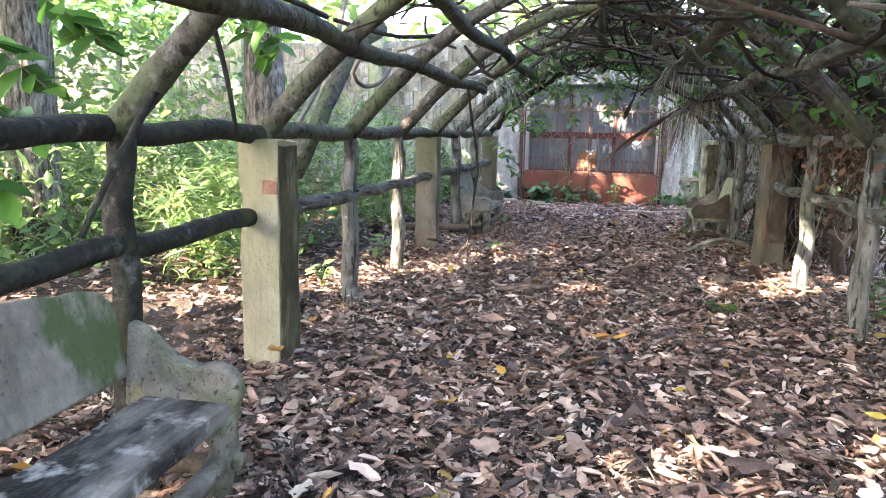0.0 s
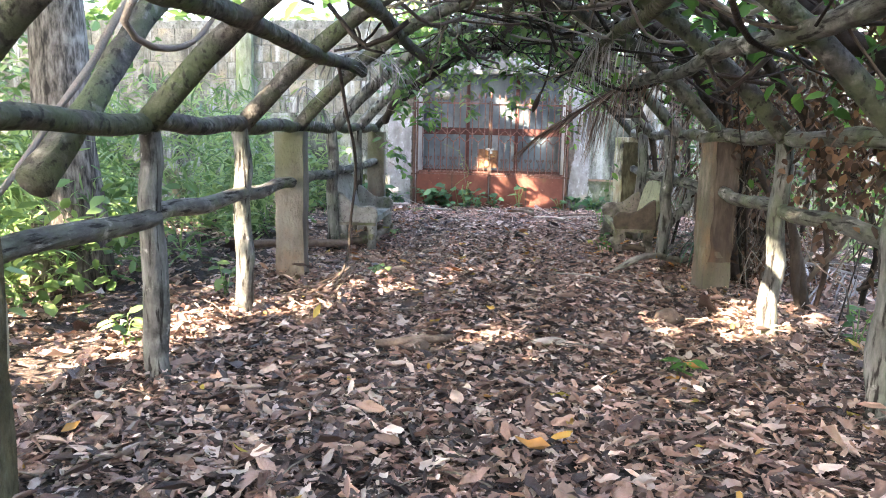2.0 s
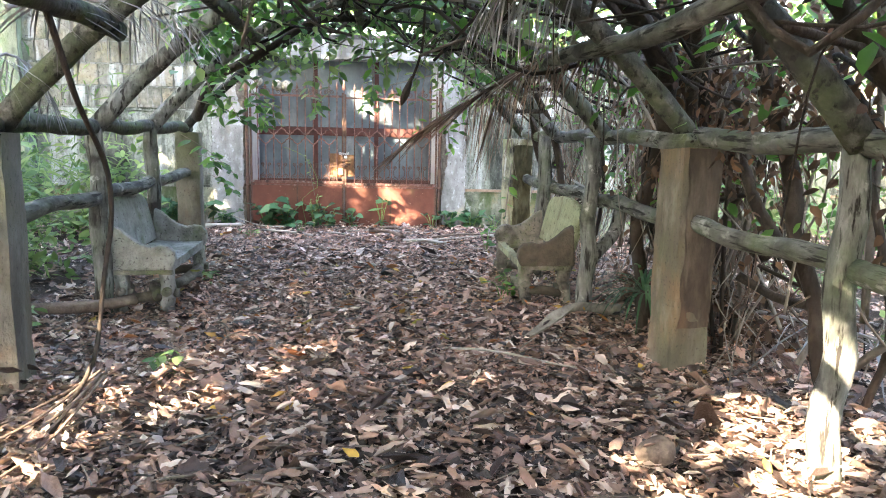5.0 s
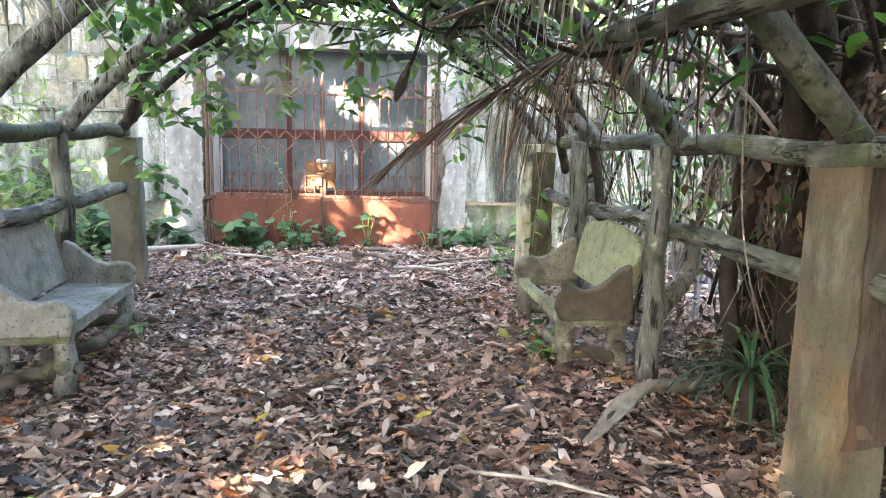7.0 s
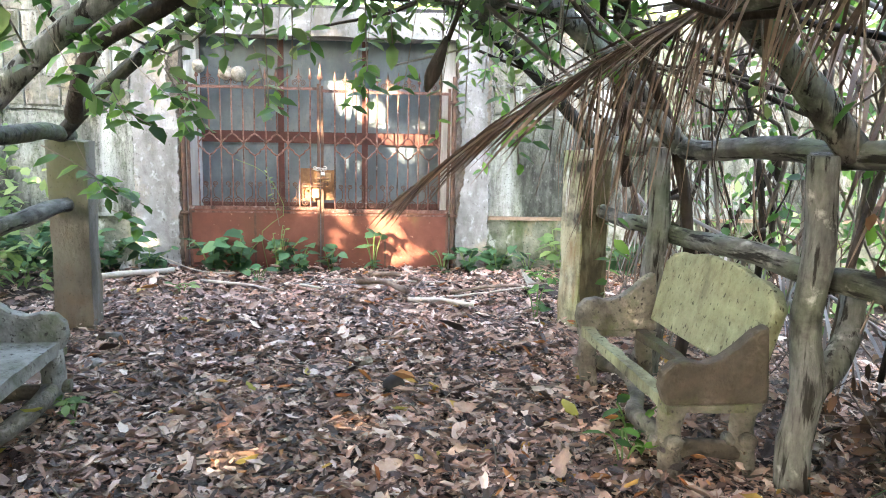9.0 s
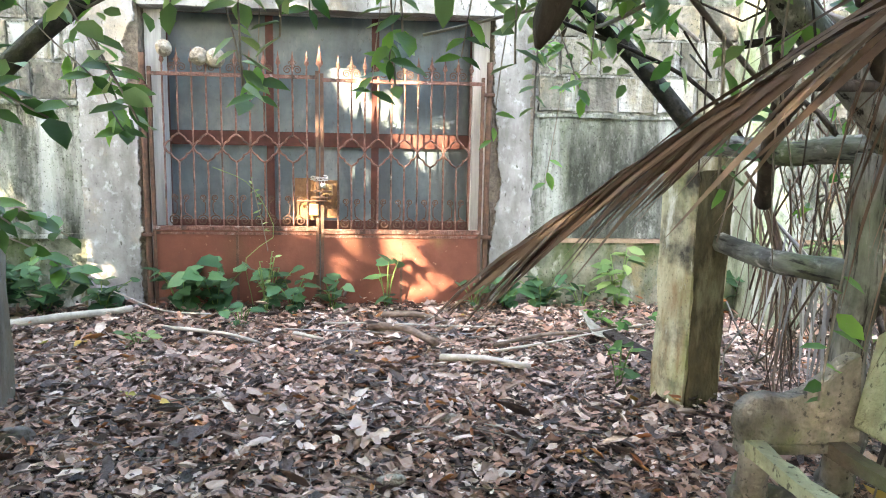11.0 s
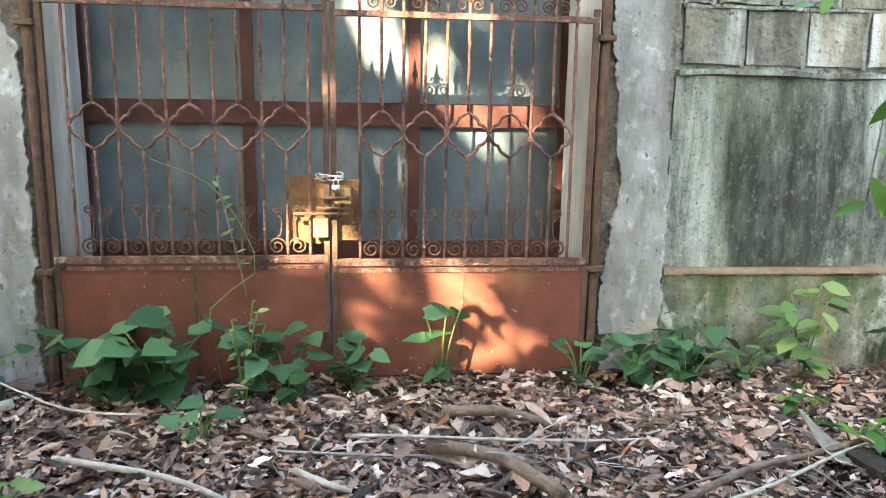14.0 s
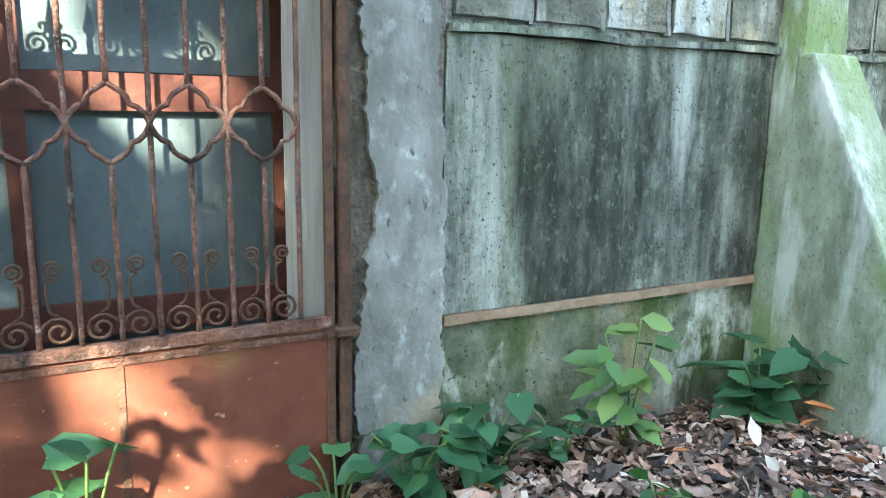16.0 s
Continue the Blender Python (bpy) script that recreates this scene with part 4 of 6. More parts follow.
# ---------------------------------------------------------------- pergola
perg = thing("pergola", "long arched garden pergola of grey cement made to look like logs", "pergola")
SPRING, RISE = 1.47, 1.24


def side_x(s, y):
    return -2.12 if s < 0 else 1.88 - 0.006 * (y - 8)


def arch_point(a, y):
    """a runs from 0 at the left springing to 1 at the right one."""
    xl, xr = side_x(-1, y), side_x(1, y)
    k = 2 * a - 1
    return Vector(((xl + xr) / 2 + (xr - xl) / 2 * k, y, SPRING + RISE * (1 - abs(k) ** 1.85)))


COLUMNS = [(-1, 4.20, -3), (-1, 8.72, 4), (-1, 13.45, 2), (1, 4.3, 4), (1, 8.87, 8), (1, 13.2, 17)]
for s, y, turn in COLUMNS:
    green = s > 0 and y > 12
    c = part("column", rough_box((-0.135, -0.135, -0.1), (0.135, 0.135, 1.43), 0.09, 0.005, y + s, 0.012), M_COLUMN_GREEN if green else M_COLUMN_PALE if s < 0 and y < 5 else M_COLUMN_GREY if s < 0 else M_COLUMN, perg,
             "mossy yellow concrete column" if green else "square stained concrete column", smooth=False)
    c.matrix_local = pose(side_x(s, y) + (0.06 if s < 0 and y < 5 else -0.018 if s < 0 and y < 9 else -0.09 if s > 0 and y > 12 else 0.0), y, 0, 0, 0, turn)
    if s < 0 and y < 5:
        part("bare_brick", rough_box((0.03, -0.141, 1.10), (0.132, -0.128, 1.19), 0.04, 0.003, 5, 0.004), M_RAW_BRICK, c, "bare terracotta brick where the plaster is lost", smooth=False)
    if green:
        # mossy layer whose dark colour paints the vines' shade on this face
        part("moss_crust", rough_box((-0.125, -0.142, 0.0), (0.128, -0.130, 1.36), 0.05, 0.006, 3, 0.012), M_SHADE_MOSS, c, "moss layer on one face, darkened to paint its shade", smooth=False)
    elif s > 0 and 8 < y < 10:
        # dark layer paints the shade of the front face, along with dirt
        part("dirt_crust", rough_box((-0.10, -0.143, 0.30), (0.131, -0.130, 1.42), 0.05, 0.006, 4, 0.014), M_SHADE_DIRT, c, "dark brown layer on one face, dirt with the face's shade painted in", smooth=False)
        part("rail_cap", rough_box((-0.15, -0.16, 1.41), (0.15, 0.15, 1.50), 0.06, 0.012, 8, 0.02), M_FAUX_RAIL, c, "broken pale cement cap", smooth=False)
    elif s < 0 and y < 5:
        # olive layer darkens the side away from the open garden, as painted shade
        part("moss_crust", rough_box((0.130, -0.125, 0.0), (0.142, 0.125, 1.40), 0.05, 0.005, 6, 0.01), M_SHADE_MOSS, c, "dark olive moss layer on one face, with its shade painted in", smooth=False)
POSTS = [(-1, 1.30), (-1, 2.85), (-1, 5.86), (-1, 7.32), (-1, 10.35), (-1, 11.85), (1, 2.8), (1, 5.80), (1, 7.38), (1, 10.42), (1, 11.9)]
for i, (s, y) in enumerate(POSTS):
    x = side_x(s, y) - (0.10 if s > 0 and y > 10 else 0)
    pts = [(x + 0.012 * math.sin(k + i), y + 0.012 * math.cos(k * 1.3 + i), -0.1 + 1.57 * k / 14) for k in range(15)]
    # nearest left posts take the darkened copy to paint their shade
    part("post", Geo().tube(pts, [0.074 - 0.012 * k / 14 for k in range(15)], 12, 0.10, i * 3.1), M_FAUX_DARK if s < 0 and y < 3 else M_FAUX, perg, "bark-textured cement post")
part("post_fork", Geo().tube(curve_points([(1.77, 10.42, 0.40), (1.86, 10.43, 0.52), (2.0, 10.50, 0.63), (2.06, 10.55, 0.72), (2.085, 10.58, 0.86)], 0.05), 0.056, 12, 0.12, 7), M_FAUX, perg, "short forked cement branch of the post")
for s in (-1, 1):
    stops = sorted({y for a, y, *_ in COLUMNS + POSTS if a == s})
    for j, (a, b) in enumerate(zip(stops[:-1], stops[1:])):
        for z, r, nm in ((1.475, 0.058, "top_rail"), (0.955, 0.055, "middle_rail")):
            n = 14
            pts = [(side_x(s, a) + 0.01 * math.sin(k * 0.9 + j), a + (b - a) * k / (n - 1) + 0.0, z + 0.015 * math.sin(k * 0.55 + j * 2 + z)) for k in range(n)]
            # first left rails use the shade-darkened bark, later ones lighter copies
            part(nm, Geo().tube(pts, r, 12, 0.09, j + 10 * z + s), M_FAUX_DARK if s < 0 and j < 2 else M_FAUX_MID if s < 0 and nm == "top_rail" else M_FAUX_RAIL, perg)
RIBS = [1.3, 2.83, 4.28, 5.83, 7.35, 8.87, 10.38, 11.87, 13.3]
for i, y in enumerate(RIBS):
    pts = [arch_point(k / 36, y) for k in range(37)]
    # lit and shaded copies of the bark, chosen by y
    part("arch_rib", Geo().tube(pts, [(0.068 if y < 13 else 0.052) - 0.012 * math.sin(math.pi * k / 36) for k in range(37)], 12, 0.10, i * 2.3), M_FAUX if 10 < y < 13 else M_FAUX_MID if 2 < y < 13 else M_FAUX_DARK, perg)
for a, y0, y1 in ((0.145, 1.0, 9.05), (0.25, 1.0, 13.4), (0.5, 1.0, 13.2), (0.74, 1.0, 13.2), (0.855, 1.0, 10.6)):
    n = 90
    pts = [arch_point(a, y0 + (y1 - y0) * k / n) + Vector((0.02 * math.sin(k * 0.3), 0, 0.02 * math.sin(k * 0.23 + a * 9) - 0.04)) for k in range(n + 1)]
    part("purlin", Geo().tube(pts, 0.056, 10, 0.11, a * 7), M_FAUX_RAIL if a > 0.8 else M_FAUX_MID, perg)

# ---------------------------------------------------------------- benches


def bench(label, at, back_mat, arm_mat, whole=True, seat_mat=None, gap=0.0):
    """A cast concrete garden seat; its back lies towards local +y, its length along x."""
    b = thing("garden_bench", label, "bench", at, "concrete benches")
    L = 0.62
    if not whole:
        part("seat_rail", rough_box((-L + 0.02, -0.25, 0.33), (L - 0.02, -0.17, 0.39), 0.08, 0.006, 1, 0.01), M_BENCH_GREEN, b, "bare front rail of the lost seat", smooth=False)
        part("seat_rail", rough_box((-L + 0.02, 0.10, 0.31), (L - 0.02, 0.17, 0.37), 0.08, 0.006, 1, 0.01), M_BENCH_BROWN, b, smooth=False)
    else:
        part("seat", rough_box((-L + 0.02, -0.24, 0.345), (L - 0.02, 0.20 - gap, 0.415), 0.08, 0.004, 1, 0.008), seat_mat or arm_mat, b, smooth=False)
    prof = [(-L + 0.05, gap), (-L + 0.02, 0.36), (-L + 0.10, 0.43)] + [(-L + 0.10 + (2 * L - 0.2) * k / 10, 0.43 + 0.055 * math.sin(math.pi * k / 10) + 0.008 * math.sin(k * 2.2)) for k in range(1, 10)] + \
        [(L - 0.10, 0.43), (L - 0.02, 0.36), (L - 0.05, gap)]
    g = Geo().prism([(x, z) for x, z in prof], 1, 0.0, 0.065)
    o = part("backrest", g, back_mat, b, smooth=False, bevel=0.014)
    o.matrix_local = pose(0, 0.175, 0.44, -14, 0, 0)
    for sx in (-1, 1):
        arm = [(-0.245, 0.36), (-0.275, 0.44), (-0.265, 0.51), (-0.22, 0.555), (-0.15, 0.565), (-0.08, 0.55), (0.0, 0.575), (0.07, 0.625), (0.14, 0.69), (0.205, 0.72), (0.235, 0.36)]
        part("armrest", Geo().prism(arm, 0, sx * L - 0.038, sx * L + 0.038), M_BENCH if not whole and sx < 0 else arm_mat, b, smooth=False, bevel=0.016)
        for y in (-0.19, 0.16):
            part("leg", Geo().tube([(sx * (L - 0.03), y + 0.01 * math.sin(k), -0.06 + 0.42 * k / 7) for k in range(8)], [0.062, 0.06, 0.054, 0.056, 0.06, 0.056, 0.06, 0.066], 10, 0.10, sx + y), M_BENCH if back_mat is not M_BENCH_PALE else M_BENCH_PALE, b)
            part("end_knot", Geo().tube([(sx * (L + 0.015), y - 0.01, 0.19), (sx * (L + 0.055), y - 0.01, 0.19)], [0.040, 0.036], 12, 0.05), M_BENCH, b, "round cast knot")
            part("knot", Geo().tube([(sx * (L - 0.03), y - 0.09, 0.17), (sx * (L - 0.03), y - 0.05, 0.17)], 0.036, 10, 0.05), M_BENCH, b)
        part("arm_bar", rough_box((sx * L - 0.045, -0.25, 0.325), (sx * L + 0.045, 0.20, 0.365), 0.06, 0.005, sx, 0.008), M_BENCH, b, smooth=False)
        part("side_stretcher", Geo().tube([(sx * (L - 0.03), -0.2 + 0.37 * k / 5, 0.13 + 0.012 * math.sin(k)) for k in range(6)], 0.042, 10, 0.10, 3), M_BENCH_BROWN, b)
    part("long_stretcher", Geo().tube([(-L + 1.24 * k / 12, -0.13 + 0.1 * math.sin(k * 0.5), 0.15 + 0.03 * math.sin(k * 0.8)) for k in range(13)], 0.045, 10, 0.12, 5), M_BENCH, b)
    return b


bench("mossy grey cast concrete bench with a stained back, beside the rail", pose(-1.63, 1.91, 0, 0, 0, 92), M_BENCH_MOSS, M_BENCH, True, M_SEAT, 0.06)
bench("grey cast concrete bench with scrolled arms, beside the rail", pose(-1.86, 11.05, 0, 0, 0, 90), M_BENCH_PALE, M_BENCH_PALE)
bench("mossy yellow-green concrete bench with brown arms and no seat slab", pose(1.50, 11.22, 0, 0, 0, -92), M_BENCH_GREEN, M_BENCH_BROWN, False)

# ---------------------------------------------------------------- trees and hedges of the garden


def tree(name, label, base, height, r, limbs, crown, n_leaf, leaf, mat=M_LEAF, lean=(0, 0), bark=M_BARK):
    """Trunk, limbs and a crown of clumps: crown is a list of (x, y, z, rx, ry, rz) about the base."""
    t = thing(name, label, "tree", pose(*base))
    h = [(lean[0] * (k / 12) ** 1.3, lean[1] * (k / 12) ** 1.3, -0.1 + height * k / 12) for k in range(13)]
    part("trunk", Geo().tube(h, [r * (1.35 if k == 0 else 1.12 if k == 1 else 1 - 0.5 * k / 12) for k in range(13)], 14, 0.07, base[0]), bark, t)
    top = Vector(h[-1])
    for i in range(limbs):
        c = crown[i % len(crown)]
        st = Vector(h[6 + i % 6])
        e = Vector(c[:3])
        line = np.array([tuple(st.lerp(e, k / 9)) for k in range(10)]) + np.array(base)
        if sunlit(line)[0].any():
            continue
        part("limb", Geo().tube(curve_points([st, st.lerp(e, 0.45) + Vector((0, 0, 0.4)), e], 0.4, 0.15, i), [r * 0.42 * (1 - 0.07 * k) if k < 12 else 0.02 for k in range(len(curve_points([st, st.lerp(e, 0.45) + Vector((0, 0, 0.4)), e], 0.4, 0.15, i)))], 8, 0.1, i), bark, t)
    P = []
    for c in crown:
        m = n_leaf // len(crown)
        d = unit(m)
        rad = RNG.random(m) ** 0.45
        P.append(np.array(c[:3]) + d * rad[:, None] * np.array(c[3:]))
    P = np.concatenate(P)
    hit, gx, gy = sunlit(P + np.array(base))
    P = P[~hit]
    n = len(P)
    al = unit(n, 0.6)
    al[:, 2] -= 0.35
    up = unit(n)
    up[:, 2] = np.abs(up[:, 2]) + 0.6
    tagged(leaves("crown", P, al, up, RNG.uniform(0.6, 1.3, n) * leaf, mat, t), kind="stuff")
    return t


def clumps(x0, x1, y0, y1, z0, z1, n, r, seed):
    k = np.random.default_rng(seed)
    return [(k.uniform(x0, x1), k.uniform(y0, y1), k.uniform(z0, z1), r * k.uniform(0.8, 1.3), r * k.uniform(0.8, 1.3), r * k.uniform(0.35, 0.6)) for _ in range(n)]


tree("broad_tree", "large tree with furrowed grey-brown bark beyond the rail", (-4.0, 8.1, 0), 8.5, 0.27, 7, clumps(-3.5, 1.2, -3.5, 3, 6.0, 9.0, 8, 1.5, 1), 2600, 0.3)
tree("forked_tree", "dark forked garden tree with a thick trunk", (-6.4, 7.1, 0), 6.5, 0.30, 6, clumps(-4, 2, -4, 3, 4.2, 6.6, 8, 1.4, 2), 2600, 0.3)
tree("slender_tree", "slender pale garden tree", (-8.3, 9.6, 0), 7, 0.14, 6, clumps(-2, 2, -3, 3, 4.0, 6.6, 7, 1.3, 6), 2200, 0.28, M_LEAF_PALE)
tree("slender_tree", "slender pale garden tree", (-6.0, 11.8, 0), 7, 0.11, 6, clumps(-2, 2, -3, 2, 3.6, 6.6, 7, 1.2, 8), 2000, 0.26, M_LEAF_PALE)
tree("slender_tree", "slender pale garden tree", (-7.6, 5.4, 0), 6, 0.12, 6, clumps(-2, 2, -2, 2, 3.4, 6.0, 6, 1.1, 9), 1800, 0.26, M_LEAF_PALE)

# unseen tall grove added on the sunny side; its crowns shade the walk
grove = np.random.default_rng(21)
SEATS = [(-12.5, -9.5), (-7.5, -11.0), (-3.5, -8.5), (-13.0, -3.5), (-9.0, -4.5), (-12.0, 2.5), (-4.8, -4.6)]
CROWNS = {k: [] for k in range(len(SEATS))}
for tx in np.arange(-8.0, 8.5, 1.35):
    for ty in np.arange(-1.0, 21.0, 1.35):
        if tx < -3 and grove.random() < (0.78 if ty < 13 else 0.2):
            continue
        zc = grove.uniform(8.2, 12.0)
        q = Vector((tx + grove.uniform(-0.4, 0.4), ty + grove.uniform(-0.4, 0.4), 0)) - SUN_WAY * (zc / -SUN_WAY.z)
        k = min(range(len(SEATS)), key=lambda i: (SEATS[i][0] - q.x) ** 2 + (SEATS[i][1] - q.y) ** 2)
        CROWNS[k].append((q.x - SEATS[k][0], q.y - SEATS[k][1], zc, 1.25, 1.25, 0.8))
for k, (sx, sy) in enumerate(SEATS):
    if CROWNS[k]:
        tree("sun_block_tree", "unseen tall tree added to block the sun, with a dense green crown", (sx, sy, 0), 9.5, 0.28, 6, CROWNS[k], 230 * len(CROWNS[k]), 0.42)


def hedge(name, label, x0, x1, y0, y1, z0, z1, n, size, mat, shape=BROAD):
    p = np.column_stack([RNG.uniform(x0, x1, n), RNG.uniform(y0, y1, n), RNG.uniform(z0, z1, n) * RNG.random(n) ** 0.25])
    q = np.array([noise.noise(Vector(a) * 0.55) for a in p])
    p = p[q > -0.08]
    al = unit(len(p), 0.6)
    up = unit(len(p))
    up[:, 2] = np.abs(up[:, 2]) + 0.7
    return tagged(leaves(name, p, al, up, RNG.uniform(0.6, 1.4, len(p)) * size, mat, shape=shape), label, "shrubs", kind="stuff")


hedge("garden_shrubs", "bright green tangled garden shrubs", -13, -6.5, 1, 15.5, 0.1, 3.6, 16000, 0.2, M_LEAF_PALE)
hedge("garden_shrubs", "low green undergrowth behind the rail", -6.5, -3.4, 6, 15.4, 0.02, 1.1, 5500, 0.15, M_LEAF_PALE)
hedge("garden_shrubs", "pale green bushes before the wall", -6.5, -2.8, 11.8, 15.2, 0.02, 1.7, 3600, 0.13, M_LEAF_PALE)
FEATHER = (np.array([[0, 0.01, 0], [0.4, 0.055, 0.05], [1, 0, -0.14], [0.4, -0.055, 0.05], [0, -0.01, 0]]), [(0, 1, 3, 4), (1, 2, 3)])
hedge("garden_shrubs", "tall feathery pale green growth behind the rail", -6.2, -3.1, 8.6, 15.0, 0.1, 2.3, 8500, 0.24, M_LEAF_PALE, FEATHER)
hedge("garden_shrubs", "feathery green undergrowth in the garden", -7.5, -3.6, 4.4, 9.0, 0.1, 1.5, 6000, 0.24, M_LEAF_PALE, FEATHER)
hedge("far_trees", "wall of green trees behind the garden", -22, -14, -12, 26, 0.5, 8, 15000, 0.5, M_LEAF)
hedge("far_trees", "green trees beyond the boundary wall", -16, 16, 18, 22, 0.5, 7, 15000, 0.45, M_LEAF_PALE)
hedge("far_trees", "green trees beyond the east wall", 9.3, 14, -12, 20, 0.5, 8.5, 30000, 0.45, M_LEAF)
hedge("far_trees", "green trees behind the path's start", -14, 9, -16, -10, 0.2, 7, 14000, 0.45, M_LEAF)
hedge("shrubs", "green bushes behind the vines", 3.4, 8.5, 1, 14.6, 0.05, 1.1, 3800, 0.16, M_LEAF_PALE)

# ---------------------------------------------------------------- vines and dry palm leaves on the pergola
NARROW = (np.array([[0, 0.006, 0], [0.35, 0.014, 0.03], [0.7, 0.010, 0.0], [1, 0, -0.07], [0.7, -0.010, 0.0], [0.35, -0.014, 0.03], [0, -0.006, 0]]),
          [(0, 1, 5, 6), (1, 2, 4, 5), (2, 3, 4)])


def stem(name, label, ctrl, r0, r1, mat=M_VINE, wobble=0.05, seed=0.0, n=8, cat="vine", group=""):
    pts = curve_points(ctrl, 0.1, wobble, seed)
    m = len(pts)
    ob = part(name, Geo().tube(pts, [r0 + (r1 - r0) * i / (m - 1) for i in range(m)], n, 0.16, seed), mat)
    return tagged(ob, label, cat, group)


def frond(name, label, ctrl, leaf, pairs, mat, droop, r=0.014, spread=0.5, pinch=0.0, shape=NARROW):
    """A palm leaf: a stalk through the given points with leaflets along both sides; droop and pinch say how they hang."""
    t = thing(name, label, "palm leaf")
    pts = curve_points(ctrl, 0.06)
    m = len(pts)
    part("stalk", Geo().tube(pts, [r * (1 - 0.75 * i / (m - 1)) for i in range(m)], 6), mat, t)
    P, A, U, S = [], [], [], []
    for i in range(pairs):
        k = 0.1 + 0.9 * i / pairs
        p = pts[min(m - 1, int(k * (m - 1)))]
        d = (pts[min(m - 1, int(k * (m - 1)) + 1)] - pts[max(0, int(k * (m - 1)) - 1)]).normalized()
        side = d.cross(Vector((0, 0, 1))).normalized()
        for sg in (-1, 1):
            w = d * (0.6 + pinch * k) + side * sg * spread * (1 - 0.75 * pinch * min(1, k * 1.2)) + Vector((0, 0, -1)) * droop(k)
            w += Vector(RNG.normal(0, 0.07 if pinch else 0.22, 3))
            P.append(p), A.append(w), U.append(Vector((0, 0, 1)) + side * sg * 0.4 + Vector(RNG.normal(0, 0.3, 3)))
            S.append(leaf * (0.55 + 0.9 * math.sin(math.pi * min(0.95, 0.15 + k * 0.8))) * RNG.uniform(0.75, 1.1) * 0.75)
    tagged(leaves("foliage", P, A, U, S, mat, t, shape), kind="stuff")
    return t


LIMP = (NARROW[0] * np.array([1, 0.45, 1]), NARROW[1])
# the long dry frond that hangs across the way, and others that hang from the roof
frond("dead_palm_frond", "long dry brown palm frond hanging from the vines", [(1.45, 10.38, 2.16), (1.17, 10.52, 2.0), (1.0, 10.64, 1.9), (0.74, 10.7, 1.73), (0.46, 10.75, 1.54), (0.14, 10.88, 1.29)],
      0.64, 58, M_FROND, lambda k: 0.12, 0.018, 0.18, 1.2)
frond("dead_palm_frond", "dry brown palm frond with limp hanging leaflets", [(1.3, 10.46, 2.07), (1.16, 10.53, 2.0), (1.0, 10.63, 1.9), (0.84, 10.68, 1.8), (0.72, 10.7, 1.72)],
      0.80, 30, M_FROND, lambda k: 2.8, 0.010, 0.5, 0.0, LIMP)
frond("dead_palm_frond", "grey dry palm leaf hanging under the roof", [(1.3, 8.6, 2.55), (1.0, 9.0, 2.55), (0.72, 9.4, 2.4), (0.6, 9.6, 2.2)], 0.62, 34, M_FROND_GREY, lambda k: 1.6, 0.012, 0.6)
frond("dead_palm_frond", "grey dry palm leaf hanging under the roof", [(1.75, 9.3, 2.3), (1.5, 9.8, 2.25), (1.25, 10.2, 2.1), (1.12, 10.5, 1.9)], 0.6, 30, M_FROND, lambda k: 1.5, 0.012, 0.7)
frond("dead_palm_frond", "bleached dry palm leaf lying on the purlin", [(-1.75, 8.2, 2.0), (-1.6, 8.7, 2.15), (-1.35, 9.1, 2.2), (-1.1, 9.4, 2.05)], 0.5, 30, M_FROND_GREY, lambda k: 0.5 + k, 0.012, 0.9)
frond("dead_palm_frond", "bleached dry palm leaf hooked on the rail", [(-2.1, 8.7, 1.75), (-2.05, 8.85, 1.85), (-1.95, 9.0, 1.75), (-1.9, 9.1, 1.5)], 0.36, 16, M_FROND_GREY, lambda k: 1.2, 0.010, 0.7)
frond("dead_palm_frond", "dark dry palm frond behind the rail", [(2.0, 11.8, 2.4), (2.25, 11.0, 2.1), (2.4, 10.4, 1.5), (2.5, 10.0, 0.9)], 0.8, 44, M_FROND, lambda k: 0.9, 0.016, 0.9)
frond("dead_palm_frond", "dry palm frond lying beyond the rail", [(2.2, 12.4, 1.0), (2.5, 11.6, 0.75), (2.8, 10.8, 0.4), (3.0, 10.0, 0.15)], 0.7, 40, M_FROND_GREY, lambda k: 0.5, 0.014, 0.9)
frond("dead_palm_frond", "dry palm frond lying behind the column", [(2.1, 13.0, 1.1), (2.15, 12.7, 0.9), (2.2, 12.4, 0.6), (2.2, 12.2, 0.3)], 0.6, 26, M_FROND_GREY, lambda k: 1.0, 0.012, 0.6)
frond("dead_palm_frond", "dry palm frond leaning on the mossy column", [(1.95, 13.05, 1.35), (2.05, 12.9, 1.1), (2.05, 12.75, 0.7), (2.0, 12.65, 0.3)], 0.55, 30, M_FROND, lambda k: 1.4, 0.012, 0.5)
frond("dead_palm_frond", "dry palm frond on the ground among the vines", [(2.6, 9.2, 0.3), (2.9, 8.4, 0.32), (3.2, 7.6, 0.2), (3.5, 6.8, 0.08)], 0.7, 40, M_FROND_GREY, lambda k: 0.35, 0.014, 0.9)
# hanging pod
pod = thing("palm_spathe", "dark dry palm sheath hanging on a stalk", "palm sheath")
part("stalk", Geo().tube(curve_points([(0.42, 11.1, 2.6), (0.40, 11.15, 2.2), (0.32, 11.17, 1.95)], 0.1), 0.012, 6), M_VINE, pod)
part("sheath", Geo().tube([(0.32 - 0.012 * k, 11.17, 1.97 - 0.032 * k) for k in range(9)], [0.012, 0.018, 0.026, 0.034, 0.042, 0.046, 0.04, 0.026, 0.008], 8, 0.25), M_VINE, pod)

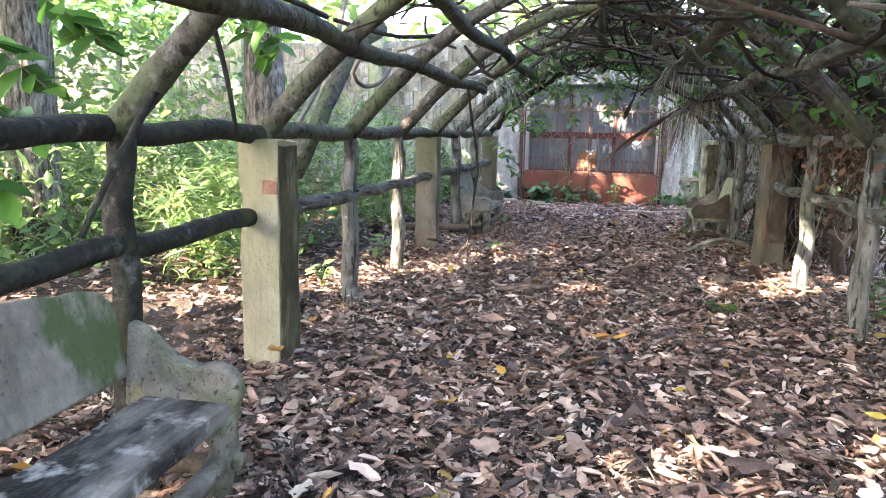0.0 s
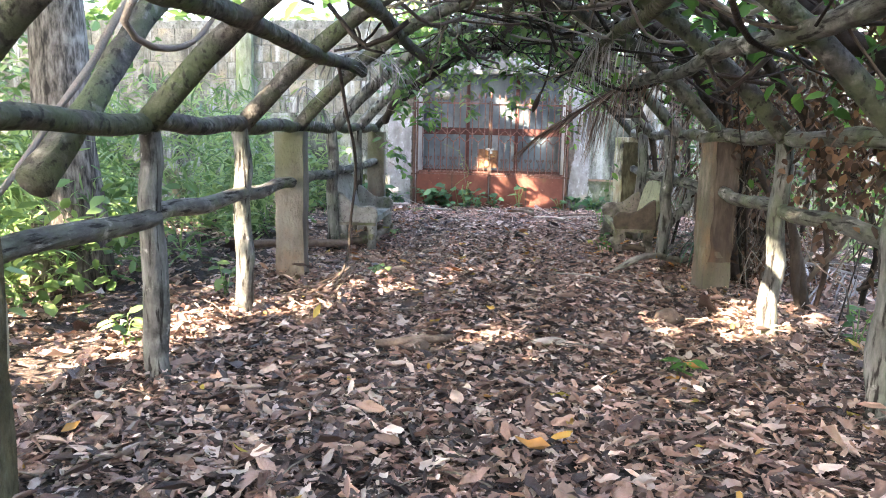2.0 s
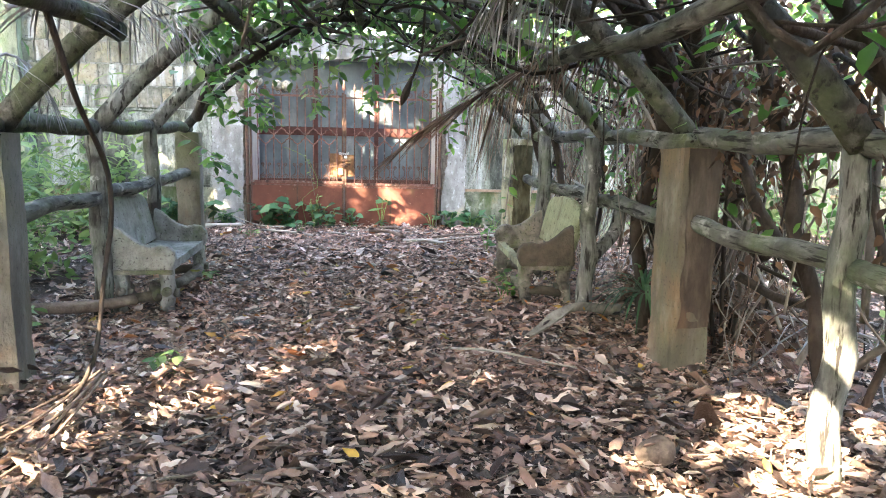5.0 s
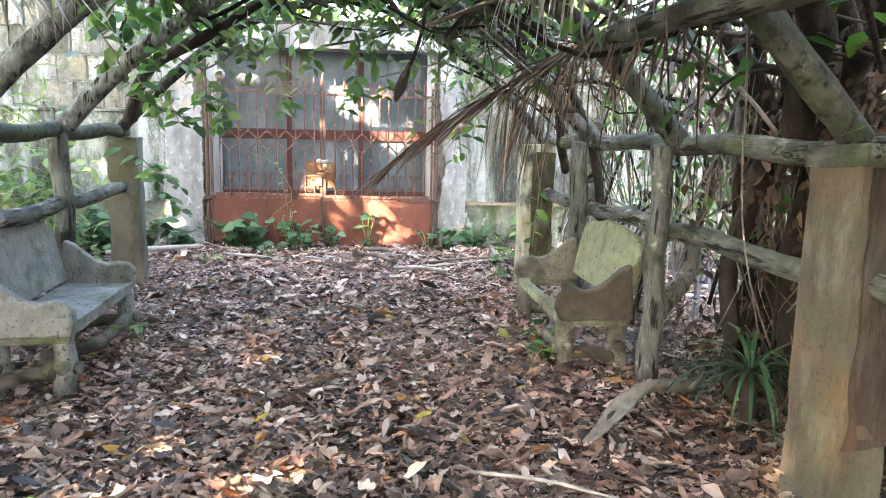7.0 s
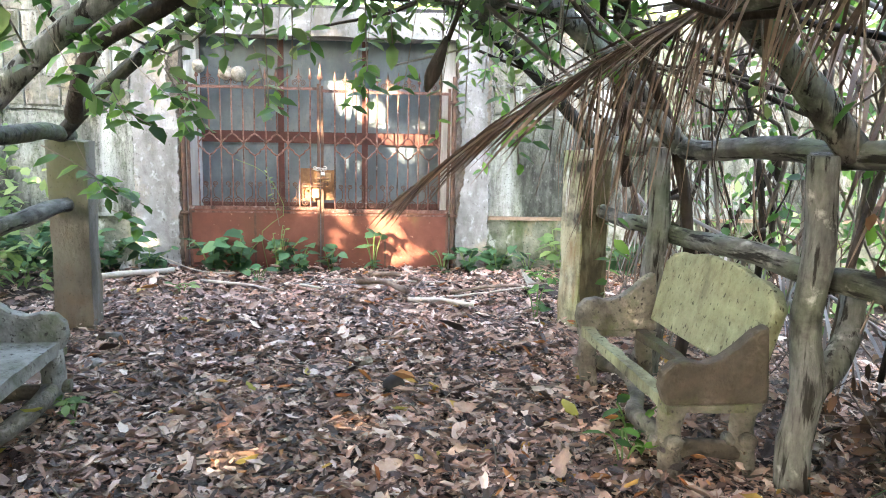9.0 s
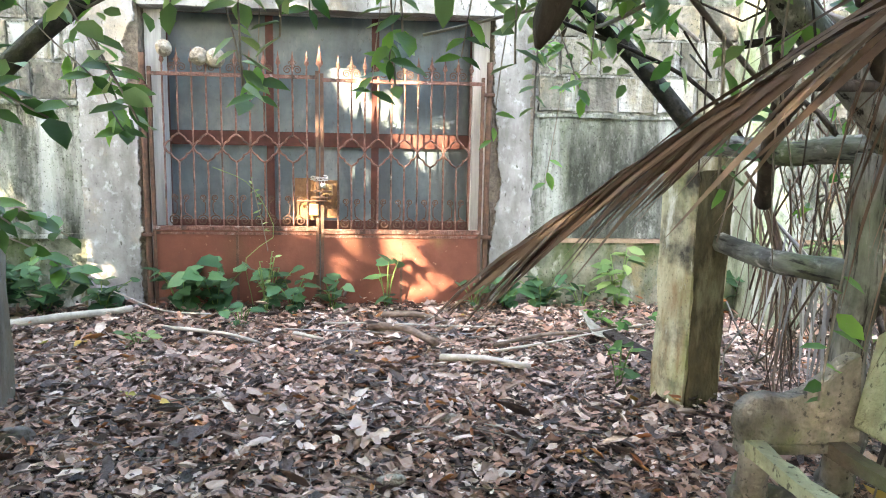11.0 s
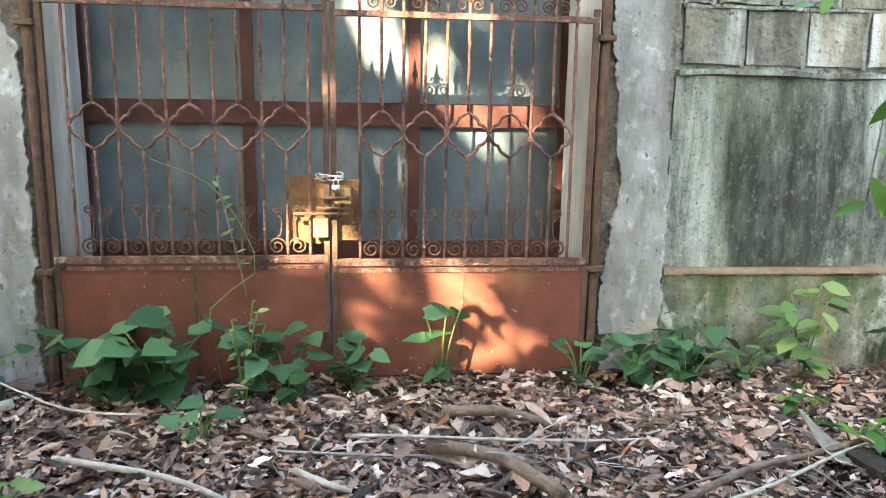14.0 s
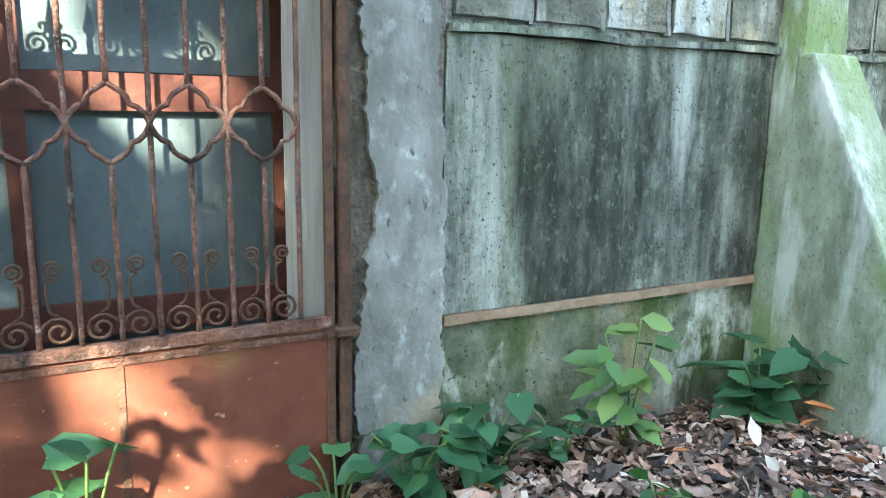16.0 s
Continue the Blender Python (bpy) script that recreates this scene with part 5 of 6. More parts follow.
# thick stems
TW = "dark twisted woody vine stem climbing the pergola"
tang = np.random.default_rng(5)
STEMS = [
    ([(2.35, 9.75, -0.05), (2.25, 9.8, 0.7), (2.2, 9.7, 1.4), (1.9, 9.5, 2.0), (1.2, 9.3, 2.6)], 0.085, 0.05),
    ([(2.15, 10.0, -0.05), (2.05, 10.05, 0.8), (2.1, 9.9, 1.6), (1.8, 10.1, 2.2), (1.1, 10.6, 2.65)], 0.06, 0.035),
    ([(2.55, 10.1, -0.05), (2.35, 10.0, 0.6), (2.4, 9.9, 1.3), (2.1, 9.8, 2.1), (1.5, 9.2, 2.5)], 0.07, 0.045),
    ([(2.3, 9.35, -0.05), (2.15, 9.3, 0.7), (2.05, 9.2, 1.5), (1.9, 9.0, 1.9), (1.6, 8.4, 2.2)], 0.055, 0.04),
    ([(1.95, 9.45, 1.5), (1.75, 9.1, 1.95), (1.3, 8.8, 2.35), (0.6, 8.6, 2.75), (-0.2, 8.4, 2.85)], 0.075, 0.05),
    ([(2.25, 5.15, -0.05), (2.05, 5.35, 0.6), (2.12, 5.6, 1.2), (1.95, 5.9, 1.7), (1.6, 6.3, 2.15), (1.2, 6.8, 2.5)], 0.075, 0.05),
    ([(2.5, 5.7, -0.05), (2.3, 5.6, 0.8), (2.15, 5.5, 1.5), (1.8, 5.2, 2.2), (1.0, 4.8, 2.7)], 0.05, 0.03),
    ([(2.15, 7.15, 1.2), (1.95, 7.2, 1.6), (1.6, 7.3, 2.1), (1.0, 7.3, 2.6)], 0.05, 0.035),
    ([(2.5, 8.2, -0.05), (2.3, 8.3, 0.9), (2.1, 8.4, 1.6), (1.7, 8.2, 2.3), (0.9, 7.9, 2.75)], 0.05, 0.035),
    ([(2.0, 3.2, 1.8), (1.7, 4.2, 2.2), (1.45, 5.2, 2.4), (1.3, 6.2, 2.5), (1.2, 7.4, 2.6), (0.8, 8.6, 2.75)], 0.07, 0.045),
    ([(1.4, 2.4, 2.4), (1.0, 4.0, 2.75), (0.8, 5.6, 2.85), (0.5, 7.4, 2.9), (0.3, 9.4, 2.9), (0.2, 11.5, 2.8)], 0.06, 0.035),
    ([(0.4, 2.4, 2.8), (0.1, 4.4, 2.9), (-0.1, 6.6, 2.92), (0.2, 8.8, 2.9), (0.6, 11, 2.8)], 0.045, 0.03),
    ([(1.95, 12.9, 1.2), (1.75, 12.5, 1.7), (1.5, 12.2, 2.1), (1.0, 12.0, 2.4), (0.3, 12.2, 2.6)], 0.045, 0.03),
    ([(-1.9, 12.9, 1.6), (-1.6, 12.4, 2.0), (-1.1, 12.2, 2.3), (-0.4, 12.4, 2.6), (0.4, 12.6, 2.65)], 0.05, 0.03),
    ([(2.0, 11.9, -0.05), (1.95, 11.85, 0.9), (1.75, 11.8, 1.6), (1.4, 11.6, 2.1), (1.0, 11.2, 2.5)], 0.04, 0.03),
    ([(2.3, 9.5, -0.05), (2.36, 9.55, 0.6), (2.28, 9.5, 1.3), (2.1, 9.35, 2.0), (1.8, 9.1, 2.4)], 0.075, 0.045),
    ([(2.5, 9.85, -0.05), (2.42, 9.9, 0.7), (2.5, 9.8, 1.5), (2.3, 9.6, 2.2)], 0.08, 0.05),
    ([(2.7, 9.6, -0.05), (2.6, 9.7, 0.5), (2.45, 9.9, 1.0), (2.5, 10.2, 1.7), (2.2, 10.4, 2.3)], 0.06, 0.035),
    ([(2.45, 10.3, -0.05), (2.5, 10.2, 0.6), (2.6, 10.1, 1.4), (2.4, 9.9, 2.1)], 0.055, 0.035),
    ([(2.45, 9.5, 1.9), (2.25, 9.0, 1.5), (2.2, 8.7, 1.2), (2.35, 8.4, 0.7), (2.5, 8.1, 0.0)], 0.04, 0.03),
]
for i, (c, a, b) in enumerate(STEMS):
    t = thing("woody_vine", TW, "vine", group="vine stems")
    pts = curve_points(c, 0.1, 0.07, i * 3.3)
    m = len(pts)
    part("stem", Geo().tube(pts, [a + (b - a) * k / (m - 1) for k in range(m)], 9, 0.2, i * 3.3), M_VINE, t)
    for j in range(4):
        p = pts[int(m * (0.25 + 0.18 * j))]
        q = p + Vector((tang.normal(0, 0.2), tang.normal(0, 0.35), tang.uniform(-0.15, 0.5)))
        if p.x > 1.8:
            q.x = max(q.x, 2.12)
        if q.x < 1.2 and q.z < 2.2:
            q.z = 2.4
        part("side_shoot", Geo().tube(curve_points([p, p.lerp(q, 0.5) + Vector(tang.normal(0, 0.1, 3)), q], 0.1), 0.012 + 0.006 * j, 6, 0.15, j), M_VINE, t)
# dead branches on the open side
stem("dead_branch", "black dead twig hanging from the arch", [(-1.88, 3.2, 2.25), (-1.9, 3.12, 1.95), (-1.9, 2.66, 1.5), (-1.9, 2.33, 1.08)], 0.024, 0.012, M_FAUX_DARK, 0.02, 1, 7, "branch")
stem("dead_branch", "black dead twig hanging from the arch", [(-1.88, 3.15, 2.2), (-1.9, 3.3, 2.0), (-1.9, 3.42, 1.77), (-1.9, 3.51, 1.47)], 0.016, 0.012, M_FAUX_DARK, 0.02, 2, 7, "branch")
stem("dead_branch", "thick broken grey log leaning on the arch", [(-2.05, 6.55, 2.42), (-2.25, 6.1, 2.08), (-2.3, 5.55, 1.55), (-2.3, 5.08, 1.2)], 0.062, 0.085, M_FAUX_MID, 0.05, 5, 10, "branch")
stem("dead_branch", "thin bare branch leaning on the arch", [(-2.5, 6.8, 2.7), (-2.45, 6.2, 2.1), (-2.5, 5.6, 1.5), (-2.6, 5.0, 0.9)], 0.028, 0.014, M_VINE_GREY, 0.03, 6, 7, "branch")
stem("hanging_vine", "bare vine loop hanging from the purlin", [(-1.72, 5.05, 2.05), (-1.8, 5.03, 1.9), (-1.8, 5.3, 1.82), (-1.8, 5.75, 1.9), (-1.75, 6.0, 2.1)], 0.018, 0.014, M_VINE_GREY, 0.01, 3, 7, "vine")
stem("hanging_vine", "bare vine hanging to the ground beside the path", [(-1.55, 8.1, 2.0), (-1.55, 8.35, 1.65), (-1.55, 8.8, 1.2), (-1.56, 8.72, 0.7), (-1.56, 8.45, 0.25), (-1.6, 8.0, 0.04)], 0.016, 0.012, M_VINE, 0.03, 4, 7, "vine")
for i in range(5):
    stem("dry_stalk", "thin dry stalk lying by the vine", [(-1.55 + 0.03 * i, 8.6 - 0.1 * i, 0.16 + 0.02 * i), (-1.75 + 0.05 * i, 8.2 - 0.1 * i, 0.07), (-2.1 + 0.1 * i, 7.75 - 0.1 * i, 0.03)], 0.009, 0.006, M_LOG, 0.03, i, 6, "stalk", "dry stalks")

# the tangle of thin shoots over the roof and down its shaded side
roof = thing("vine_tangle", "dense tangle of bare shoots over the arches", "vine tangle")
shoots = {"dark_tangle": Geo(), "grey_tangle": Geo()}
for i in range(1150):
    y = tang.uniform(1.5, 13.2)
    a = min(1.0, max(0.12, tang.beta(3.2, 1.7)))
    if y > 9 and tang.random() < 0.35:
        a = tang.uniform(0.2, 0.9)
    p = arch_point(a, y) + Vector((0, 0, tang.uniform(0.02, 0.34)))
    if a > 0.85:
        p += Vector((tang.uniform(0.0, 0.5), 0, tang.uniform(-0.3, 0.3)))
    way = Vector((tang.normal(0, 0.8), tang.normal(0, 1.0), tang.normal(0, 0.22)))
    way = way.normalized() * tang.uniform(0.4, 1.5)
    q = p + way
    if q.z < 1.9 and abs(q.x) < 1.5:
        q.z = 2.2
    mid = p.lerp(q, 0.5) + Vector(tang.normal(0, 0.13, 3))
    if sunlit(np.array([p, mid, q]))[0].any():
        continue
    shoots["dark_tangle" if tang.random() < 0.7 else "grey_tangle"].tube(curve_points([p, mid, q], 0.16), float(tang.choice([0.005, 0.008, 0.012, 0.018])), 5)
for i in range(90):
    y = tang.uniform(3.5, 12.6)
    x = 2.2 + tang.gamma(1.6, 0.25)
    z1 = tang.uniform(1.3, 2.5)
    p = Vector((min(x, 2.15 + (2.5 - z1)), y, z1))
    q = Vector((max(2.15, x + tang.normal(0, 0.25)), y + tang.normal(0, 0.3), tang.uniform(-0.02, 0.9)))
    shoots["dark_tangle" if tang.random() < 0.55 else "grey_tangle"].tube(curve_points([p, p.lerp(q, 0.5) + Vector((abs(tang.normal(0, 0.2)), tang.normal(0, 0.24), tang.normal(0, 0.24))), q], 0.12), float(tang.choice([0.006, 0.009, 0.014, 0.022])), 5)
for i in range(34):
    y = tang.uniform(9.0, 10.6)
    x = 2.3 + abs(tang.normal(0, 0.3))
    p = Vector((x - 0.1, y, tang.uniform(1.4, 2.4)))
    q = Vector((x + tang.normal(0, 0.15), y + tang.normal(0, 0.2), -0.02))
    shoots["dark_tangle" if tang.random() < 0.6 else "grey_tangle"].tube(curve_points([p, p.lerp(q, 0.5) + Vector(tang.normal(0, 0.16, 3)), q], 0.12), float(tang.choice([0.006, 0.01, 0.016, 0.028])), 5)
for nm, gg in shoots.items():
    tagged(part(nm, gg, M_VINE if nm[0] == "d" else M_VINE_GREY, roof), kind="stuff")
# dry fibres that hang in the shaded side, and rootlets over its floor
for nm, mat, lb, n, seed in (("dry_fibres", M_FROND, "brown dry palm fibres hanging among the vine stems", 280, 31), ("dry_fibres", M_VINE_GREY, "thin grey dead shoots hanging among the vine stems", 230, 32)):
    k = np.random.default_rng(seed)
    g = Geo()
    for i in range(n):
        y = k.choice([k.normal(9.5, 0.5), k.uniform(5.2, 12.9), k.normal(12.7, 0.4)])
        x = (1.98 if 10.2 < y < 12.2 else 2.08) + k.gamma(1.5, 0.16)
        z = k.uniform(0.35, 2.3)
        ln = min(z - 0.01, k.uniform(0.25, 0.9))
        p = Vector((x, y, z))
        q = p + Vector((k.normal(0.05, 0.16), k.normal(0, 0.2), -ln))
        pts = curve_points([p, p.lerp(q, 0.5) + Vector((k.normal(0, 0.06), k.normal(0, 0.08), 0)), q], 0.12)
        if sunlit(np.array(pts))[0].any():
            continue
        g.tube(pts, float(k.choice([0.0025, 0.004, 0.006])), 4)
    tagged(part(nm, g, mat), lb, "fibres", kind="stuff")
# strings that hang down inside
for i in range(32):
    a, y = tang.uniform(0.28, 0.95), tang.uniform(7.5, 12.6)
    p = arch_point(a, y)
    if i < 13:
        p = arch_point(tang.uniform(0.7, 0.93), tang.uniform(8.6, 11.6))
    ln = tang.uniform(0.25, 0.8) if p.x < 0.9 else tang.uniform(0.5, 1.3)
    stem("hanging_string", "thin bare vine string hanging from the roof", [p, p + Vector((tang.normal(0, 0.05), 0.03, -ln * 0.5)), p + Vector((tang.normal(0, 0.08), tang.normal(0, 0.06), -ln))],
         0.005, 0.003, M_VINE_GREY if i % 2 else M_VINE, 0.03, i, 5, "vine", "hanging strings")


def leaf_cloud(name, label, P, size, mat, drop=0.5, cat="foliage", shape=BROAD):
    P = np.asarray(P, float)
    hit, _, _ = sunlit(P)
    P = P[~(hit & (RNG.random(len(P)) < 0.95))]
    n = len(P)
    al = unit(n, 0.5)
    al[:, 2] -= drop
    up = unit(n)
    up[:, 2] = np.abs(up[:, 2]) + 0.8
    return tagged(leaves(name, P, al, up, RNG.uniform(0.6, 1.3, n) * size, mat, shape=shape), label, cat, kind="stuff")


def roof_points(n, y0, y1, a0, a1, below, above, clump=0.6):
    out = []
    while len(out) < n:
        y, a = RNG.uniform(y0, y1), RNG.uniform(a0, a1)
        p = arch_point(min(1, max(0, a)), y)
        if noise.noise(Vector((p.x, y, 0)) * 1.5) < clump - 1 + RNG.random() * 0.6:
            continue
        out.append((p.x + (max(0, a - 1) * 4), p.y, p.z + RNG.uniform(-below, above)))
    return out


leaf_cloud("roof_foliage", "green creeper leaves over the end of the pergola", roof_points(1500, 10.2, 13.3, 0.12, 0.9, 0.12, 0.5), 0.12, M_LEAF)
leaf_cloud("roof_foliage", "light green creeper leaves over the pergola's end", roof_points(1000, 9.6, 13.3, 0.15, 0.85, 0.1, 0.5), 0.12, M_LEAF_PALE)
leaf_cloud("roof_foliage", "bright green creeper leaves hanging before the gate", roof_points(420, 11.6, 13.4, 0.15, 0.85, 0.45, 0.1), 0.12, M_LEAF_PALE)
leaf_cloud("roof_foliage", "green leaves among the bare shoots of the roof", roof_points(1500, 1.5, 10.5, 0.45, 1.0, 0.0, 0.6), 0.12, M_LEAF)
side = np.column_stack([RNG.uniform(2.15, 3.2, 4600), RNG.uniform(2.5, 13.0, 4600), RNG.uniform(0.9, 3.2, 4600)])
leaf_cloud("side_foliage", "dark green creeper leaves on the shaded side", side, 0.095, M_LEAF)
dead = np.concatenate([np.column_stack([RNG.normal(2.05, 0.14, 420), RNG.normal(y, 0.28, 420), RNG.normal(z, 0.24, 420)]) for y, z in ((6.9, 1.75), (6.2, 1.5), (6.7, 1.25), (8.1, 1.75), (6.5, 2.15), (7.0, 2.3), (5.6, 2.1))])
leaf_cloud("dead_leaf_clumps", "brown dead leaves caught in the vines", dead, 0.075, M_DEADLEAF, 0.9)
dead = np.column_stack([RNG.uniform(0.4, 2.0, 800), RNG.uniform(3, 10, 800), RNG.uniform(2.6, 3.1, 800)])
leaf_cloud("dead_leaf_clumps", "brown dead leaves lying on the roof shoots", dead, 0.12, M_DEADLEAF, 0.2)
# the darker mass of dead growth above the column
dead = np.column_stack([RNG.normal(2.25, 0.2, 1500), RNG.normal(9.4, 0.4, 1500), RNG.normal(1.7, 0.4, 1500)])
leaf_cloud("dead_leaf_clumps", "dark brown dead leaves round the vine stems", dead, 0.07, M_DEADLEAF, 0.9)

dead = np.column_stack([RNG.uniform(2.2, 3.2, 1500), RNG.uniform(8.9, 11.0, 1500), RNG.gamma(1.5, 0.17, 1500) + 0.03])
leaf_cloud("dead_leaf_clumps", "dark rotten leaves heaped at the foot of the vine stems", dead, 0.09, M_DEADLEAF, 0.3)


def sprig(at, way, n, size, mat=M_LEAF, label="leafy creeper shoot hanging from the roof"):
    t = thing("creeper_sprig", label, "creeper", group="creeper sprigs")
    at, way = Vector(at), Vector(way)
    pts = curve_points([at, at + way * 0.5 + Vector((0, 0, 0.03)), at + way], 0.05, 0.02, at.x)
    part("twig", Geo().tube(pts, 0.0045, 5), M_VINE_GREY, t)
    P, A, U, S = [], [], [], []
    for i in range(n):
        p = pts[min(len(pts) - 1, int((0.25 + 0.75 * i / n) * len(pts)))]
        d = way.normalized() * 0.35 + Vector(unit(1, 0.35)[0]) * 1.1 + Vector((0, 0, -0.15))
        P.append(p), A.append(d), U.append(Vector((0, -0.5, 1)) + Vector(RNG.normal(0, 0.3, 3))), S.append(size * RNG.uniform(0.8, 1.35))
    tagged(leaves("foliage", P, A, U, S, mat, t), kind="stuff")
    return t


for at, way, n, sz in [((-0.62, 12.2, 2.3), (0.04, 0, -0.62), 9, 0.13), ((-0.03, 12.2, 2.45), (0.02, 0, -0.62), 12, 0.13), ((-0.44, 12.2, 2.45), (-0.02, 0.05, -0.6), 9, 0.13),
                       ((-1.2, 12.2, 1.95), (0.25, 0, -0.42), 9, 0.13), ((-1.75, 12.2, 1.75), (0.5, 0, -0.2), 12, 0.14), ((0.47, 12.3, 2.3), (0.0, 0, -0.5), 9, 0.12), ((0.1, 12.1, 2.5), (0.03, 0, -0.45), 9, 0.12),
                       ((-0.83, 12.2, 2.4), (0.0, 0, -0.45), 9, 0.12), ((-0.75, 13.0, 2.1), (0.12, 0, -0.5), 7, 0.13), ((0.0, 13.0, 2.3), (0.05, 0, -0.55), 9, 0.14), ((-1.35, 13.0, 2.0), (0.15, 0, -0.5), 8, 0.14),
                       ((0.75, 13.0, 2.35), (0.0, 0, -0.75), 9, 0.09), ((0.95, 13.3, 2.1), (0.2, 0.1, -0.4), 6, 0.09), ((-0.2, 11.9, 2.6), (0.1, 0, -0.4), 10, 0.12), ((1.0, 12.6, 2.5), (0.2, 0, -0.35), 10, 0.12),
                       ((-1.5, 10.6, 2.1), (0.15, 0.2, -0.35), 9, 0.12), ((-2.0, 12.6, 1.4), (0.4, 0.1, -0.3), 10, 0.13), ((-2.05, 13.3, 1.2), (0.45, 0.1, -0.25), 12, 0.13), ((-1.9, 13.4, 0.95), (0.3, 0.1, -0.25), 10, 0.13),
                       # first two here are added in the sun's path to dapple the gate
                       ((-1.5, 13.5, 2.6), (0.25, 0.05, -0.3), 13, 0.08), ((-1.2, 13.6, 2.55), (0.15, 0.05, -0.2), 9, 0.08), ((0.6, 11.0, 1.75), (0.05, 0.05, -0.35), 6, 0.1), ((1.35, 10.3, 2.0), (0.05, 0, -0.4), 7, 0.1), ((1.3, 11.4, 1.2), (-0.03, 0, -0.5), 8, 0.1)]:
    sprig(at, way, n, sz, M_LEAF_PALE if n % 2 else M_LEAF)
OVATE = (np.array([[0, 0, 0], [0.12, 0, 0.02], [0.4, 0, 0.03], [0.72, 0, 0.0], [1, 0, -0.1], [0.12, 0.10, 0.04], [0.38, 0.21, 0.08], [0.68, 0.16, 0.04], [0.88, 0.06, -0.03],
                   [0.12, -0.10, 0.04], [0.38, -0.21, 0.08], [0.68, -0.16, 0.04], [0.88, -0.06, -0.03]]),
         [(0, 1, 5), (1, 2, 6, 5), (2, 3, 7, 6), (3, 4, 8, 7), (0, 9, 1), (1, 9, 10, 2), (2, 10, 11, 3), (3, 11, 12, 4)])


def leaf_spray(at, drop, n, size, swing=0.0, back=0.05):
    """A thin shoot hanging down to a fan of broad leaflets."""
    t = thing("creeper_sprig", "thin creeper shoot ending in a fan of broad green leaves", "creeper", group="creeper sprigs")
    tip = Vector(at)
    pts = curve_points([tip + Vector((swing, back, drop)), tip + Vector((swing * 0.6, back * 0.5, drop * 0.55)), tip], 0.06, 0.015, tip.x)
    part("twig", Geo().tube(pts, 0.003, 5), M_VINE_GREY, t)
    P, A, U, S = [], [], [], []
    for i in range(n):
        b = math.pi * (0.95 + 1.1 * (i + 0.5) / n) + RNG.normal(0, 0.15)
        p = pts[-1 - (i % 3)]
        P.append(p), A.append((math.cos(b), RNG.uniform(-0.5, 0.3), 0.65 * math.sin(b) + RNG.normal(0, 0.15))), U.append((RNG.normal(0, 0.35), -0.7, 0.8)), S.append(size * RNG.uniform(0.75, 1.2))
    tagged(leaves("foliage", P, A, U, S, M_LEAF, t, OVATE), kind="stuff")
    return t


for at, drop, n, sz, swing in [((-0.585, 12.75, 1.66), 0.8, 5, 0.135, 0.03), ((-1.11, 12.76, 1.63), 0.4, 6, 0.13, -0.25), ((-1.13, 12.7, 1.50), 0.2, 4, 0.13, -0.1), ((-1.25, 12.72, 1.72), 0.3, 5, 0.13, -0.3),
                               ((0.0, 12.75, 1.84), 0.6, 7, 0.13, 0.05), ((-0.08, 12.85, 1.70), 0.5, 4, 0.12, 0.05), ((0.52, 12.97, 1.49), 0.8, 3, 0.10, 0.1), ((-0.35, 12.8, 2.05), 0.5, 6, 0.13, 0.0),
                               ((1.18, 14.43, 2.1), 0.4, 6, 0.10, 0.2), ((1.3, 14.3, 1.85), 0.4, 4, 0.09, 0.15), ((1.0, 13.6, 1.25), 0.6, 3, 0.10, 0.1), ((-1.6, 12.6, 1.62), 0.3, 6, 0.14, -0.2), ((-1.72, 12.9, 1.05), 0.4, 6, 0.14, -0.2),
                               ((-1.45, 11.6, 1.75), 0.4, 6, 0.13, -0.2), ((-1.3, 11.9, 1.55), 0.5, 5, 0.12, -0.2), ((0.2, 12.1, 1.8), 0.6, 5, 0.11, 0.1), ((0.75, 11.2, 1.5), 0.5, 5, 0.10, 0.1)]:
    leaf_spray(at, drop, n, sz, swing, -1.1 if at[1] > 14 else 0.05)
for at, way, n, sz in [((-2.5, 4.9, 2.4), (0.15, 0.1, -0.35), 16, 0.2), ((-2.9, 5.4, 2.5), (0.1, 0.3, -0.45), 16, 0.2), ((-3.6, 3.4, 2.1), (0.4, 0.3, -0.4), 18, 0.24), ((-3.5, 3.2, 1.7), (0.35, 0.5, -0.3), 18, 0.22),
                       ((-3.3, 3.0, 1.5), (0.1, 0.3, -0.4), 14, 0.24), ((-3.9, 4.4, 2.4), (0.3, 0.3, -0.3), 18, 0.24)]:
    sprig(at, way, n, sz, M_LEAF, "broad-leaved green branch behind the rail")

# ---------------------------------------------------------------- plants


def shrub(at, height, spread, n, size, label, mat=M_LEAF, shape=BROAD, stems=4):
    t = thing("green_plant", label, "plant", pose(*at), "plants on the ground")
    P, A, U, S = [], [], [], []
    for k in range(stems):
        a = 2 * math.pi * k / stems + at[0] * 5
        e = Vector((math.cos(a) * spread * RNG.uniform(0.4, 1), math.sin(a) * spread * RNG.uniform(0.3, 0.8), height * RNG.uniform(0.7, 1.05)))
        pts = curve_points([(0, 0, -0.02), e * 0.5 + Vector((0, 0, 0.06)), e], 0.05)
        part("stem", Geo().tube(pts, 0.005, 5), M_LEAF_PALE, t)
        for i in range(n // stems):
            p = pts[min(len(pts) - 1, int((0.3 + 0.7 * i / max(1, n // stems - 1)) * len(pts)))]
            b = RNG.uniform(0, 2 * math.pi)
            P.append(p), A.append((math.cos(b), math.sin(b), RNG.normal(-0.15, 0.25))), U.append((RNG.normal(0, 0.3), RNG.normal(-0.25, 0.3), 1)), S.append(size * RNG.uniform(0.6, 1.25))
    tagged(leaves("foliage", P, A, U, S, mat, t, shape), kind="stuff")
    return t


